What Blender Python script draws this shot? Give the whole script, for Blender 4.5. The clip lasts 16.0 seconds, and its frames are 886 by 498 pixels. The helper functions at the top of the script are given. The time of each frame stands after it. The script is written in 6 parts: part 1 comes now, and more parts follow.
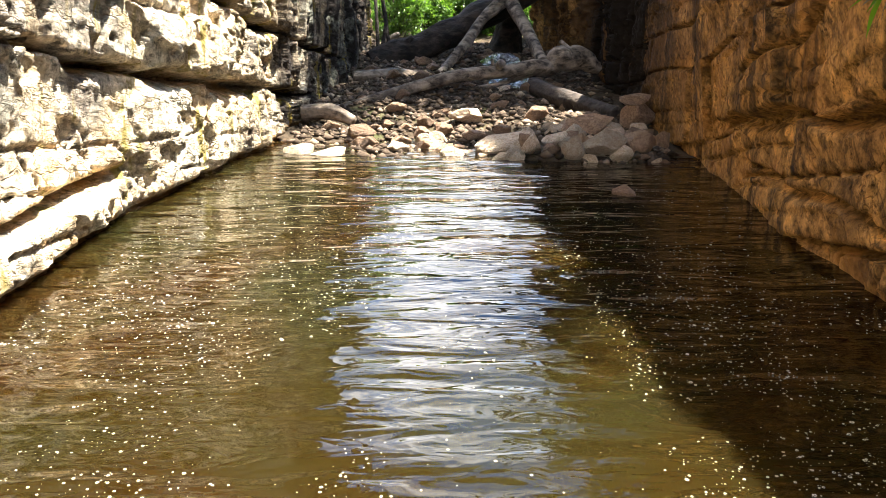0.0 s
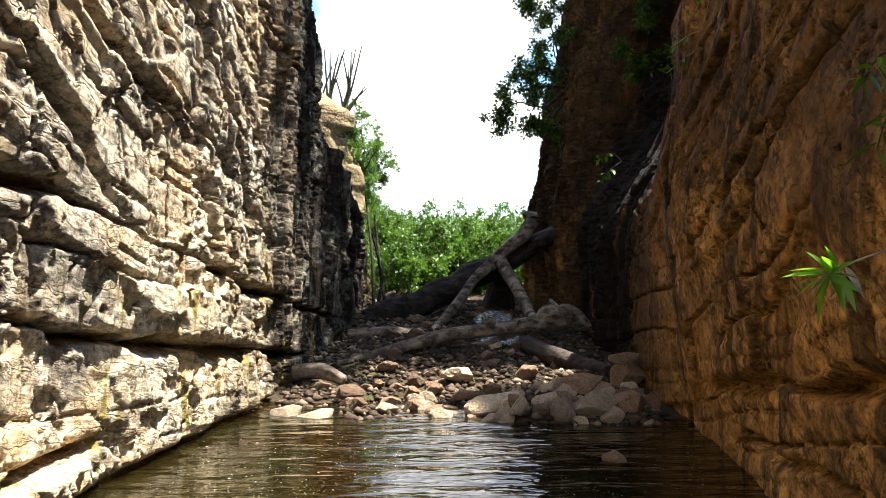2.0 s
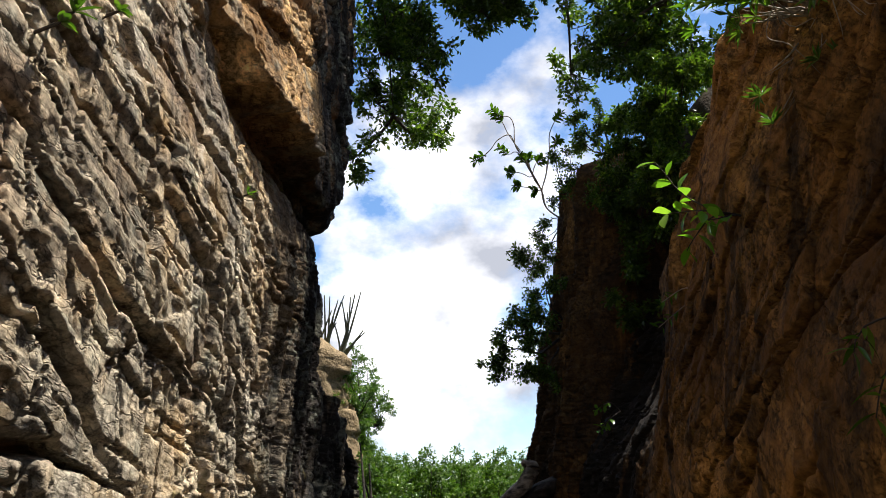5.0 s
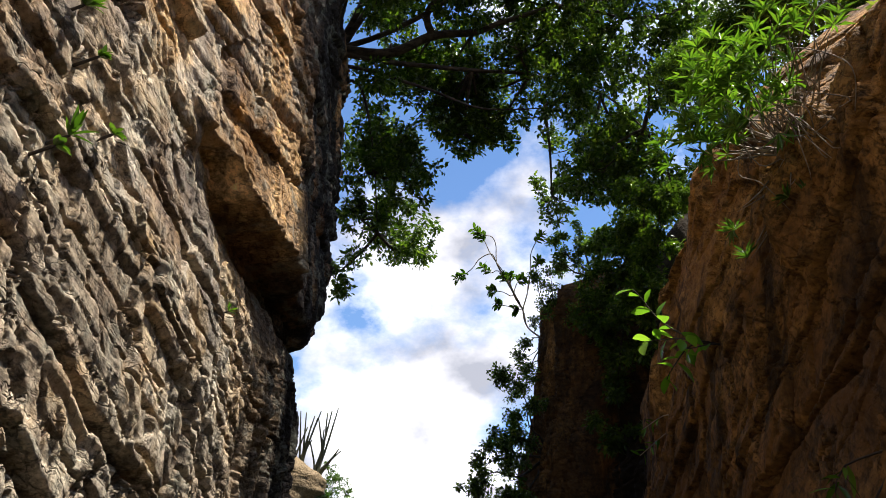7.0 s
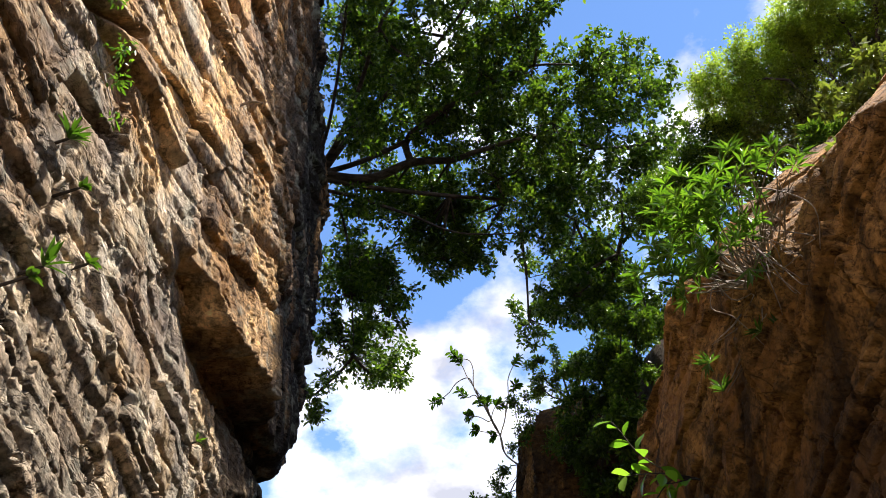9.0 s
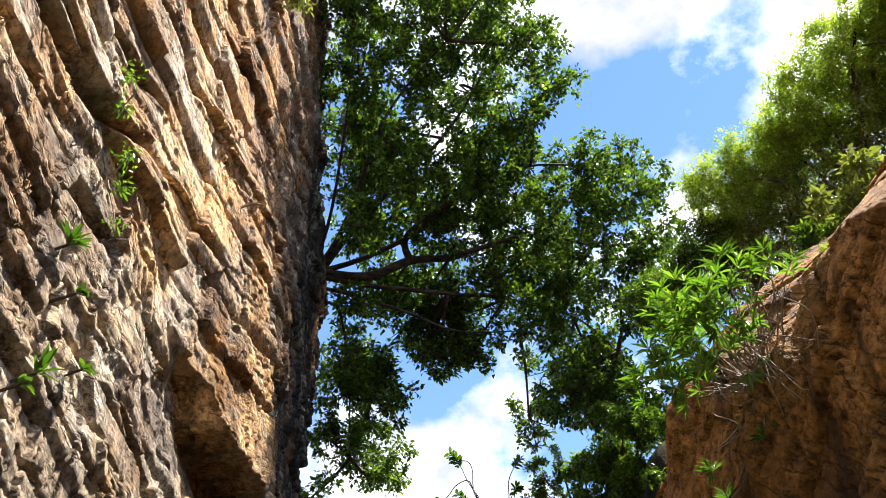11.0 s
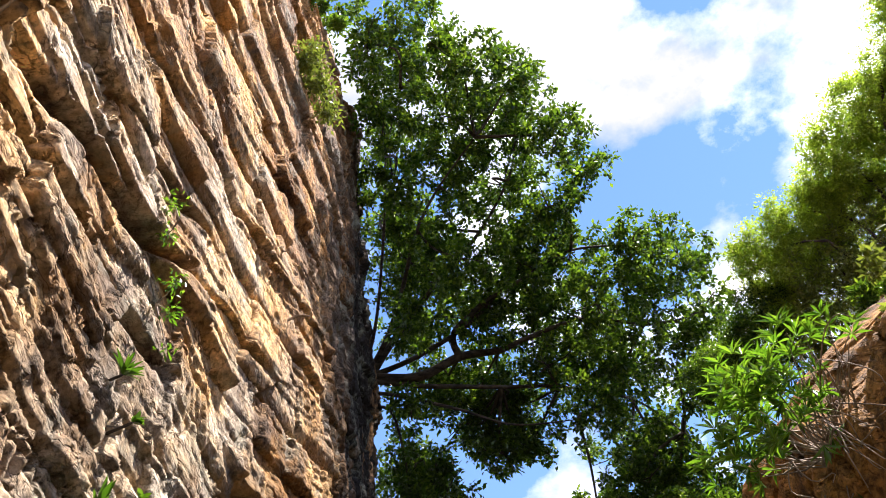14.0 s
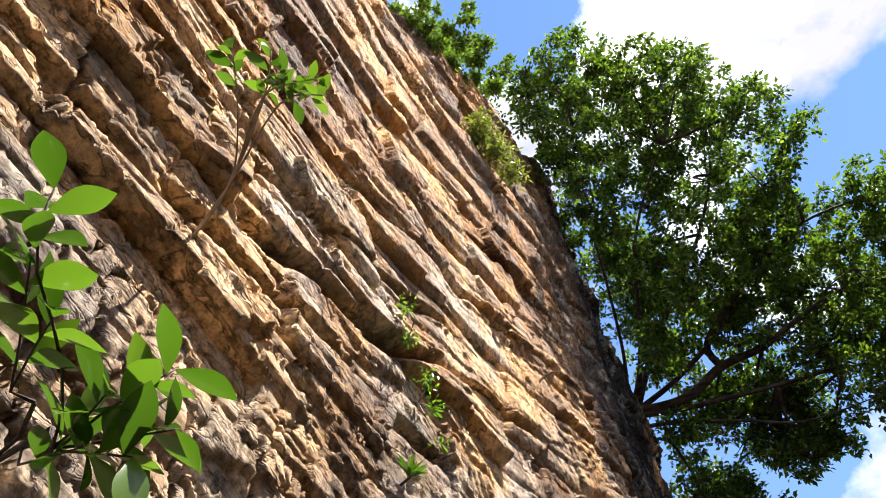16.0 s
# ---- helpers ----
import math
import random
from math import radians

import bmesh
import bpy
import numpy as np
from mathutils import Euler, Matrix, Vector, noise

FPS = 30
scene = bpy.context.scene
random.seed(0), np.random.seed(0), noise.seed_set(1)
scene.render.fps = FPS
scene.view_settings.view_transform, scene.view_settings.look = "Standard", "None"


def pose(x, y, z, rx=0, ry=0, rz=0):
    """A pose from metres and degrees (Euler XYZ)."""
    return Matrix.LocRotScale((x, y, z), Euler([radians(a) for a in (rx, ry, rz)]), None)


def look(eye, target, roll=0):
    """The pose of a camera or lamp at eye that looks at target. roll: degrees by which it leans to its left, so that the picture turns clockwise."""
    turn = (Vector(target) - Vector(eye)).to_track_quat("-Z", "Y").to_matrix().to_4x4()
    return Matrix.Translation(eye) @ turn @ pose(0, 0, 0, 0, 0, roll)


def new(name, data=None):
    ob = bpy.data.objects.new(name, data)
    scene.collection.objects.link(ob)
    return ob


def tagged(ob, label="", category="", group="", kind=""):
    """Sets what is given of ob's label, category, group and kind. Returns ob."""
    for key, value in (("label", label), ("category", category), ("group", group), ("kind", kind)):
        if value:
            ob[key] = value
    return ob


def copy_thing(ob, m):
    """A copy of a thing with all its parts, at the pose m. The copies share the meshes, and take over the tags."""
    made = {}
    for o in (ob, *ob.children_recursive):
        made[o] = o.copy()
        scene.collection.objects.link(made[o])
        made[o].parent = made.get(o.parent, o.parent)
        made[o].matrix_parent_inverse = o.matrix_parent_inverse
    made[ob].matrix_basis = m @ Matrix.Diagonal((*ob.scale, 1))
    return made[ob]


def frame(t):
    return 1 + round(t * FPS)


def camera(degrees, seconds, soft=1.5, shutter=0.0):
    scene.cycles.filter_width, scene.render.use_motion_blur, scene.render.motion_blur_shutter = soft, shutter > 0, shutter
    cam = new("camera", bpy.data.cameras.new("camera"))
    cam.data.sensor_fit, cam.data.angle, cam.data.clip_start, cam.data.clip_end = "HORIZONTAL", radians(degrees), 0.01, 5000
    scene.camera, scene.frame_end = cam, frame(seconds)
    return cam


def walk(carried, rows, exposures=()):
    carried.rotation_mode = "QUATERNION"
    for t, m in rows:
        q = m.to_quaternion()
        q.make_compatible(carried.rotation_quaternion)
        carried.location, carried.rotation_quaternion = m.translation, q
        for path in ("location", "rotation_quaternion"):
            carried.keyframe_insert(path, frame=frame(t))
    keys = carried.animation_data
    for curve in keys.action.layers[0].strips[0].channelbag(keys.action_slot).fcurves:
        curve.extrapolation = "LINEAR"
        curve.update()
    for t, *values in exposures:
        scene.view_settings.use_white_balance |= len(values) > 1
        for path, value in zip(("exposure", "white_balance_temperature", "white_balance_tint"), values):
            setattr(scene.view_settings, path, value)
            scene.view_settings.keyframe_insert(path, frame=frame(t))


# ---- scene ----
cam = camera(58.4, 16.0, soft=0.45)
PATH = [
    (0.0, pose(-0.132, 0.003, 1.350, 73.86, 0.09, -0.15)),
    (0.5, pose(-0.085, 0.006, 1.366, 76.53, 0.02, -0.10)),
    (1.0, pose(-0.030, 0.009, 1.396, 82.04, -0.10, -0.03)),
    (1.5, pose(-0.000, 0.000, 1.450, 87.80, -0.00, -0.00)),
    (2.0, pose(0.005, 0.021, 1.471, 91.71, 0.40, -0.06)),
    (2.5, pose(0.007, 0.030, 1.489, 95.04, 0.67, -0.09)),
    (3.0, pose(0.008, 0.018, 1.510, 97.58, 1.02, -0.07)),
    (3.5, pose(0.004, -0.000, 1.530, 100.46, 1.01, -0.11)),
    (4.0, pose(0.000, -0.015, 1.561, 103.46, 0.95, -0.12)),
    (4.5, pose(-0.009, -0.026, 1.581, 106.26, 0.85, -0.18)),
    (5.0, pose(-0.014, -0.046, 1.596, 108.83, 0.41, -0.37)),
    (7.5, pose(-0.013, -0.123, 1.671, 119.27, -0.17, -2.53)),
    (8.0, pose(-0.008, -0.140, 1.697, 121.66, -0.00, -2.99)),
    (8.5, pose(-0.004, -0.139, 1.709, 123.71, 0.17, -3.46)),
    (9.0, pose(-0.001, -0.145, 1.717, 125.66, 0.25, -3.66)),
    (11.5, pose(0.016, -0.201, 1.767, 134.52, 0.44, -3.63)),
    (12.0, pose(0.021, -0.211, 1.773, 136.58, 0.55, -3.52)),
    (12.5, pose(0.021, -0.207, 1.773, 137.89, 0.54, -3.54)),
    (13.0, pose(0.019, -0.196, 1.772, 138.55, 0.68, -3.39)),
    (13.5, pose(0.019, -0.186, 1.772, 138.70, 1.50, -1.27)),
    (14.0, pose(0.021, -0.197, 1.779, 139.44, 1.89, 2.54)),
    (14.5, pose(0.029, -0.211, 1.779, 141.06, 1.64, 7.19)),
    (15.0, pose(0.027, -0.222, 1.782, 142.44, 2.00, 11.58)),
    (15.5, pose(0.031, -0.252, 1.785, 143.08, 1.98, 17.59)),
    (16.0, pose(0.026, -0.292, 1.772, 143.44, 1.11, 26.35)),
]
EXPOSURE = [(0.0, 3.15, 6500, 10), (1.0, 3.0, 6500, 10), (1.5, 2.7, 6500, 10), (2.0, 2.25, 6500, 10), (3.5, 1.5, 6500, 10), (5.0, 1.1, 6500, 11), (7.5, 1.08, 6500, 14), (9.0, 1.4, 6500, 15), (11.5, 1.8, 6500, 17), (14, 1.8, 6500, 20), (16.0, 1.75, 6500, 21)]
walk(cam, PATH, EXPOSURE)

# ---- sky and sun ----
CLOUDS = [(0, 10, 14, 0.12), (6, 28, 7, 0.12), (-4, 14, 7, 0.1), (-2, 27, 5, 0.08), (-4, 23, 3, -0.14), (1, 36, 8, -0.16), (4, 33, 5, -0.14), (6, 16, 4, -0.07), (28, 45, 5, 0.1),
          (27, 56, 6, 0.14), (15, 65, 8, 0.14), (44, 56, 8, 0.14), (24, 51, 5, -0.15), (36, 60, 4, -0.12), (37, 51, 4, -0.1), (18, 48, 9, -0.12), (-7, 69, 7, -0.15), (18, 60, 3, -0.08), (29, 50, 6, -0.1)]
SUN_EL, SUN_AZ = 69.0, 82.0      # degrees up, degrees clockwise from +y


def nodes_of(tree):
    tree.nodes.clear()
    return tree.nodes, tree.links


world = bpy.data.worlds.new("sky")
scene.world = world
world.use_nodes = True
N, L = nodes_of(world.node_tree)
w_out = N.new("ShaderNodeOutputWorld")
w_bg = N.new("ShaderNodeBackground")
w_sky = N.new("ShaderNodeTexSky")
w_sky.sky_type = "NISHITA"
w_sky.sun_disc = False
w_sky.sun_elevation, w_sky.sun_rotation = radians(SUN_EL), radians(SUN_AZ)
w_sky.air_density, w_sky.dust_density, w_sky.ozone_density = 1.0, 0.0, 3.0
w_co = N.new("ShaderNodeTexCoord")
w_map = N.new("ShaderNodeMapping")
w_map.inputs["Location"].default_value = (1.7, 0.9, 2.3)
w_map.inputs["Scale"].default_value = (1.0, 1.0, 1.5)
w_n1 = N.new("ShaderNodeTexNoise")
w_n1.inputs["Scale"].default_value = 3.8
w_n1.inputs["Detail"].default_value = 9.0
w_n1.inputs["Roughness"].default_value = 0.6
w_ramp = N.new("ShaderNodeValToRGB")
w_ramp.color_ramp.elements[0].position = 0.46
w_ramp.color_ramp.elements[1].position = 0.62
w_n2 = N.new("ShaderNodeTexNoise")
w_n2.inputs["Scale"].default_value = 6.0
w_n2.inputs["Detail"].default_value = 6.0
w_cl = N.new("ShaderNodeValToRGB")
w_cl.color_ramp.elements[0].position, w_cl.color_ramp.elements[0].color = 0.36, (3.4, 3.6, 4.1, 1)
w_cl.color_ramp.elements[1].position, w_cl.color_ramp.elements[1].color = 0.6, (11.0, 11.0, 11.2, 1)
w_mix = N.new("ShaderNodeMix")
w_mix.data_type = "RGBA"
L.new(w_co.outputs["Generated"], w_map.inputs["Vector"])
L.new(w_map.outputs["Vector"], w_n1.inputs["Vector"])
L.new(w_map.outputs["Vector"], w_n2.inputs["Vector"])


def w_math(op, p, q):
    n = N.new("ShaderNodeMath")
    n.operation = op
    for sock, v in zip(n.inputs, (p, q)):
        if isinstance(v, (int, float)):
            sock.default_value = v
        else:
            L.new(v, sock)
    return n.outputs["Value"]


# banks of cloud and gaps between them: azimuth from +y to +x, elevation, half-width in degrees, amount
w_sum = w_n1.outputs["Fac"]
for az, el, wide, amount in CLOUDS:
    az, el = radians(az), radians(el)
    dot = N.new("ShaderNodeVectorMath")
    dot.operation = "DOT_PRODUCT"
    L.new(w_co.outputs["Generated"], dot.inputs[0])
    dot.inputs[1].default_value = (math.sin(az) * math.cos(el), math.cos(az) * math.cos(el), math.sin(el))
    reach = N.new("ShaderNodeMapRange")
    reach.interpolation_type = "SMOOTHSTEP"
    reach.inputs["From Min"].default_value, reach.inputs["From Max"].default_value = math.cos(radians(wide)), 1.0
    reach.inputs["To Max"].default_value = 0.6 * amount
    L.new(dot.outputs["Value"], reach.inputs["Value"])
    w_sum = w_math("ADD", w_sum, reach.outputs["Result"])
L.new(w_sum, w_ramp.inputs["Fac"])
L.new(w_n2.outputs["Fac"], w_cl.inputs["Fac"])
L.new(w_ramp.outputs["Color"], w_mix.inputs["Factor"])
w_hue = N.new("ShaderNodeHueSaturation")
w_hue.inputs["Saturation"].default_value, w_hue.inputs["Value"].default_value = 1.1, 1.15
L.new(w_sky.outputs["Color"], w_hue.inputs["Color"])
L.new(w_hue.outputs["Color"], w_mix.inputs["A"])
L.new(w_cl.outputs["Color"], w_mix.inputs["B"])
L.new(w_mix.outputs["Result"], w_bg.inputs["Color"])
w_bg.inputs["Strength"].default_value = 0.082
L.new(w_bg.outputs["Background"], w_out.inputs["Surface"])

sun = new("sun", bpy.data.lights.new("sun", "SUN"))
sun.data.energy, sun.data.angle, sun.data.color = 5.0, radians(0.53), (1.0, 0.95, 0.86)
_se, _sa = radians(SUN_EL), radians(SUN_AZ)
sun.matrix_world = look((40 * math.sin(_sa) * math.cos(_se), 40 * math.cos(_sa) * math.cos(_se), 40 * math.sin(_se)), (0, 0, 0))


# ---- materials ----
class Mat:
    """A small builder for procedural materials in object coordinates."""

    def __init__(self, name, rough=0.85, spec=0.3):
        self.m = bpy.data.materials.new(name)
        self.m.use_nodes = True
        self.N, self.L = nodes_of(self.m.node_tree)
        self.out = self.N.new("ShaderNodeOutputMaterial")
        self.b = self.N.new("ShaderNodeBsdfPrincipled")
        self.b.inputs["Roughness"].default_value = rough
        self.b.inputs["Specular IOR Level"].default_value = spec
        self.L.new(self.b.outputs["BSDF"], self.out.inputs["Surface"])
        self.co = self.N.new("ShaderNodeTexCoord").outputs["Object"]

    def vec(self, scale=(1, 1, 1), rot=(0, 0, 0), loc=(0, 0, 0), src=None):
        n = self.N.new("ShaderNodeMapping")
        n.inputs["Scale"].default_value = scale
        n.inputs["Rotation"].default_value = [radians(a) for a in rot]
        n.inputs["Location"].default_value = loc
        self.L.new(src or self.co, n.inputs["Vector"])
        return n.outputs["Vector"]

    def noise(self, scale, detail=6, rough=0.55, vec=None, dist=0.0):
        n = self.N.new("ShaderNodeTexNoise")
        n.inputs["Scale"].default_value, n.inputs["Detail"].default_value = scale, detail
        n.inputs["Roughness"].default_value, n.inputs["Distortion"].default_value = rough, dist
        self.L.new(vec or self.co, n.inputs["Vector"])
        return n.outputs["Fac"]

    def voronoi(self, scale, vec=None, feature="F1", out="Distance", metric="EUCLIDEAN"):
        n = self.N.new("ShaderNodeTexVoronoi")
        n.feature = feature
        n.distance = metric
        n.inputs["Scale"].default_value = scale
        self.L.new(vec or self.co, n.inputs["Vector"])
        return n.outputs[out]

    def ramp(self, fac, stops):
        n = self.N.new("ShaderNodeValToRGB")
        e = n.color_ramp.elements
        while len(e) < len(stops):
            e.new(0.5)
        for k, (p, c) in enumerate(stops):
            e[k].position = p
            e[k].color = (c, c, c, 1) if isinstance(c, (int, float)) else (*c, 1)
        self.L.new(fac, n.inputs["Fac"])
        return n.outputs["Color"]

    def mix(self, fac, a, b, mode="MIX"):
        n = self.N.new("ShaderNodeMix")
        n.data_type, n.blend_type = "RGBA", mode
        for sock, v in ((n.inputs["Factor"], fac), (n.inputs["A"], a), (n.inputs["B"], b)):
            if isinstance(v, (int, float)):
                sock.default_value = v
            elif isinstance(v, tuple):
                sock.default_value = (*v, 1)
            else:
                self.L.new(v, sock)
        return n.outputs["Result"]

    def math(self, op, a, b=0.0):
        n = self.N.new("ShaderNodeMath")
        n.operation = op
        n.use_clamp = False
        for sock, v in zip(n.inputs, (a, b)):
            if isinstance(v, (int, float)):
                sock.default_value = v
            else:
                self.L.new(v, sock)
        return n.outputs["Value"]

    def axis(self, which, src=None):
        n = self.N.new("ShaderNodeSeparateXYZ")
        self.L.new(src or self.co, n.inputs["Vector"])
        return n.outputs[which]

    def rand(self):
        return self.N.new("ShaderNodeObjectInfo").outputs["Random"]

    def island(self):
        return self.N.new("ShaderNodeNewGeometry").outputs["Random Per Island"]

    def color(self, c):
        if isinstance(c, tuple):
            self.b.inputs["Base Color"].default_value = (*c, 1)
        else:
            self.L.new(c, self.b.inputs["Base Color"])

    def bump(self, h, dist=0.02, strength=1.0, prev=None):
        n = self.N.new("ShaderNodeBump")
        n.inputs["Distance"].default_value, n.inputs["Strength"].default_value = dist, strength
        self.L.new(h, n.inputs["Height"])
        if prev:
            self.L.new(prev, n.inputs["Normal"])
        self.L.new(n.outputs["Normal"], self.b.inputs["Normal"])
        return n.outputs["Normal"]


def rock_wall_material(name, pale, mid, dark, stain, stain_cut, lichen=True, far=None, dip=12, rust=(0.36, 0.2, 0.08), rough=0.035, gold=False, grain=1.0):
    dark2 = tuple(0.35 * q for q in dark)
    m = Mat(name, 0.9, 0.2)
    tone = m.ramp(m.noise(0.9, 8, 0.62, dist=0.4), [(0.4, dark), (0.49, mid), (0.56, pale), (0.66, mid)])
    fine = m.ramp(m.noise(14, 8, 0.7), [(0.36, 0.32), (0.48, 0.92), (0.62, 1.35)])
    c = m.mix(1.0, tone, fine, "MULTIPLY")
    # plates of their own tone, parted by fine joints; wandering a little
    warp = m.N.new("ShaderNodeVectorMath")
    m.L.new(m.co, warp.inputs[0])
    jitter = m.N.new("ShaderNodeTexNoise")
    jitter.inputs["Scale"].default_value, jitter.inputs["Detail"].default_value = 6.0, 5.0
    shift = m.N.new("ShaderNodeVectorMath")
    shift.operation = "SCALE"
    shift.inputs["Scale"].default_value = 0.07
    m.L.new(m.co, jitter.inputs["Vector"])
    m.L.new(jitter.outputs["Color"], shift.inputs[0])
    m.L.new(shift.outputs["Vector"], warp.inputs[1])
    turned = m.vec(rot=(dip, 0, 0), src=warp.outputs["Vector"])
    lie = m.vec((1, 0.42, 1.5), src=turned)
    lie2 = m.vec((1, 0.5, 1.6), (9, 0, 0), src=turned)
    plate1 = m.axis("X", m.voronoi(3.0, lie, out="Color"))
    plate2 = m.axis("X", m.voronoi(8.5, lie2, out="Color"))
    plate3 = m.axis("X", m.voronoi(24, lie2, out="Color"))
    c = m.mix(1.0, c, m.ramp(plate1, [(0.0, 0.76), (0.5, 1.0), (1.0, 1.18)]), "MULTIPLY")
    c = m.mix(1.0, c, m.ramp(plate2, [(0.0, 0.8), (0.4, 1.0), (1.0, 1.14)]), "MULTIPLY")
    # fibres along the bedding, and cracks that wander with them
    fibre = m.noise(7.0, 10, 0.68, m.vec((1, 0.2, 2.2), src=turned))
    c = m.mix(1.0, c, m.ramp(fibre, [(0.34, 1 - 0.55 * grain), (0.46, 1 - 0.05 * grain), (0.56, 1 + 0.08 * grain), (0.68, 1 + 0.4 * grain)]), "MULTIPLY")
    run1 = m.math("ABSOLUTE", m.math("SUBTRACT", m.noise(1.7, 5, 0.55, m.vec((1, 0.4, 1.5), src=turned)), 0.5))
    run2 = m.math("ABSOLUTE", m.math("SUBTRACT", m.noise(4.2, 5, 0.6, m.vec((1, 0.6, 1.3), (25, 0, 0), src=turned)), 0.48))
    gap1 = m.ramp(run1, [(0.0, 1.0), (0.004, 0.85), (0.011, 0.0)])
    gap2 = m.ramp(run2, [(0.0, 1.0), (0.005, 0.75), (0.013, 0.0)])
    gaps = m.math("MAXIMUM", gap1, gap2)
    c = m.mix(m.math("MULTIPLY", gaps, 0.4 + 0.2 * grain), c, dark2)
    c = m.mix(m.ramp(m.noise(26, 7, 0.75, m.vec((1, 1, 1.3))), [(0.36, 0.8), (0.45, 0.0)]), c, dark2)
    # rust and ochre patches
    c = m.mix(m.ramp(m.noise(1.7, 5, 0.6, m.vec(loc=(7, 3, 1))), [(0.5, 0.0), (0.62, 0.45)]), c, rust)
    if gold:
        c = m.mix(m.math("MULTIPLY", m.ramp(m.noise(0.6, 5, 0.6, m.vec(loc=(11, 4, 6))), [(0.38, 0.0), (0.5, 0.95)]), m.ramp(m.math("DIVIDE", m.axis("Z"), 10.0), [(0.3, 0.25), (0.62, 1.0)])), c, m.mix(1.0, c, (1.42, 1.07, 0.6), "MULTIPLY"))
        # bleached by floods near the water, iron-stained higher up
        bleach = m.math("ADD", m.math("DIVIDE", m.axis("Z"), 5.0), m.math("MULTIPLY", m.noise(0.9, 4, 0.6), 0.3))
        c = m.mix(m.ramp(bleach, [(0.42, 0.85), (0.66, 0.0)]), c, m.mix(1.0, c, (1.24, 1.24, 1.21), "MULTIPLY"))
        c = m.mix(m.ramp(m.math("DIVIDE", m.axis("Z"), 10.0), [(0.4, 0.0), (0.9, 0.65)]), c, m.mix(1.0, c, (1.14, 1.0, 0.83), "MULTIPLY"))
        # dark grey varnish in ragged patches
        varnish = m.ramp(m.noise(0.62, 9, 0.68, m.vec((1, 0.8, 1), loc=(5, 1.5, 2)), 0.3), [(0.5, 0.0), (0.545, 0.8), (0.62, 0.9)])
        varnish = m.math("MULTIPLY", varnish, m.ramp(m.math("DIVIDE", m.axis("Z"), 10.0), [(0.22, 0.0), (0.36, 1.0)]))
        c = m.mix(varnish, c, m.mix(1.0, c, (0.5, 0.46, 0.46), "MULTIPLY"))
        # brown patina on the high face up the gorge
        patina = m.math("ADD", m.math("DIVIDE", m.math("ADD", m.axis("Y"), m.axis("Z")), 30.0), m.math("MULTIPLY", m.noise(0.7, 6, 0.65, m.vec((1, 1, 0.7), loc=(2, 2, 7))), 0.35))
        c = m.mix(m.ramp(patina, [(0.62, 0.0), (0.8, 0.85)]), c, m.mix(1.0, c, (0.58, 0.47, 0.4), "MULTIPLY"))
        # broad mauve-brown weathering high on the face
        c = m.mix(m.math("MULTIPLY", m.ramp(m.noise(0.5, 6, 0.6, m.vec((1, 1, 0.6), loc=(14, 8, 3))), [(0.48, 0.0), (0.57, 0.4)]), m.ramp(m.math("DIVIDE", m.axis("Z"), 20.0), [(0.2, 0.0), (0.4, 1.0)])),
                  c, (0.27, 0.2, 0.145))
    else:
        # flood-washed low rock with bounced light painted in, and a painted shade band above
        wash_light = m.math("ADD", m.math("DIVIDE", m.axis("Z"), 8.0), m.math("MULTIPLY", m.noise(0.8, 4, 0.6), 0.25))
        c = m.mix(m.ramp(wash_light, [(0.3, 0.95), (0.42, 0.0)]), c, m.mix(1.0, c, (2.1, 2.05, 2.0), "MULTIPLY"))
        c = m.mix(m.ramp(wash_light, [(0.34, 0.0), (0.44, 0.8), (0.52, 0.8), (0.6, 0.0)]), c, m.mix(1.0, c, (0.6, 0.56, 0.53), "MULTIPLY"))
        # paler again towards the rim
        c = m.mix(m.ramp(wash_light, [(0.62, 0.0), (0.72, 0.8)]), c, m.mix(1.0, c, (1.25, 1.2, 1.15), "MULTIPLY"))
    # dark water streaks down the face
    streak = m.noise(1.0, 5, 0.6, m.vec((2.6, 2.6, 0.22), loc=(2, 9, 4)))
    stain_shade = m.ramp(streak, [(stain_cut, 0.0), (stain_cut + 0.08, 0.7)])
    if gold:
        stain_shade = m.math("MULTIPLY", stain_shade, m.ramp(m.math("DIVIDE", m.axis("Z"), 10.0), [(0.45, 1.0), (0.6, 0.25)]))
    # stain spreads up the gorge; in the right-hand recess it is also painted shade
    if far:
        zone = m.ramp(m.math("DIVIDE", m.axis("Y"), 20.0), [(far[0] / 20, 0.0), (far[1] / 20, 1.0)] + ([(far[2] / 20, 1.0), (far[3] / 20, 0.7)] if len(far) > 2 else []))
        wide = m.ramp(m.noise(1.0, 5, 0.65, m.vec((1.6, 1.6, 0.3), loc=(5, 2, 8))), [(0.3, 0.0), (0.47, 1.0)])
        stain_shade = m.mix(1.0, stain_shade, m.mix(1.0, zone, wide, "MULTIPLY"), "LIGHTEN")
    # one dark colour for the water streaks and the painted recess shade
    c = m.mix(stain_shade, c, stain)
    if lichen:
        c = m.mix(m.ramp(m.noise(2.4, 7, 0.7, m.vec(loc=(1, 5, 3))), [(0.52, 0.0), (0.62, 0.45)]), c, (0.3, 0.3, 0.23))
        bloom = m.math("MULTIPLY", m.ramp(m.noise(1.1, 6, 0.62, m.vec(loc=(6, 1, 9))), [(0.44, 0.0), (0.56, 0.45)]), m.ramp(m.math("DIVIDE", m.axis("Z"), 10.0), [(0.35, 1.0), (0.6, 0.0)]))
        bloom = m.math("MULTIPLY", bloom, m.math("SUBTRACT", 1.0, stain_shade))
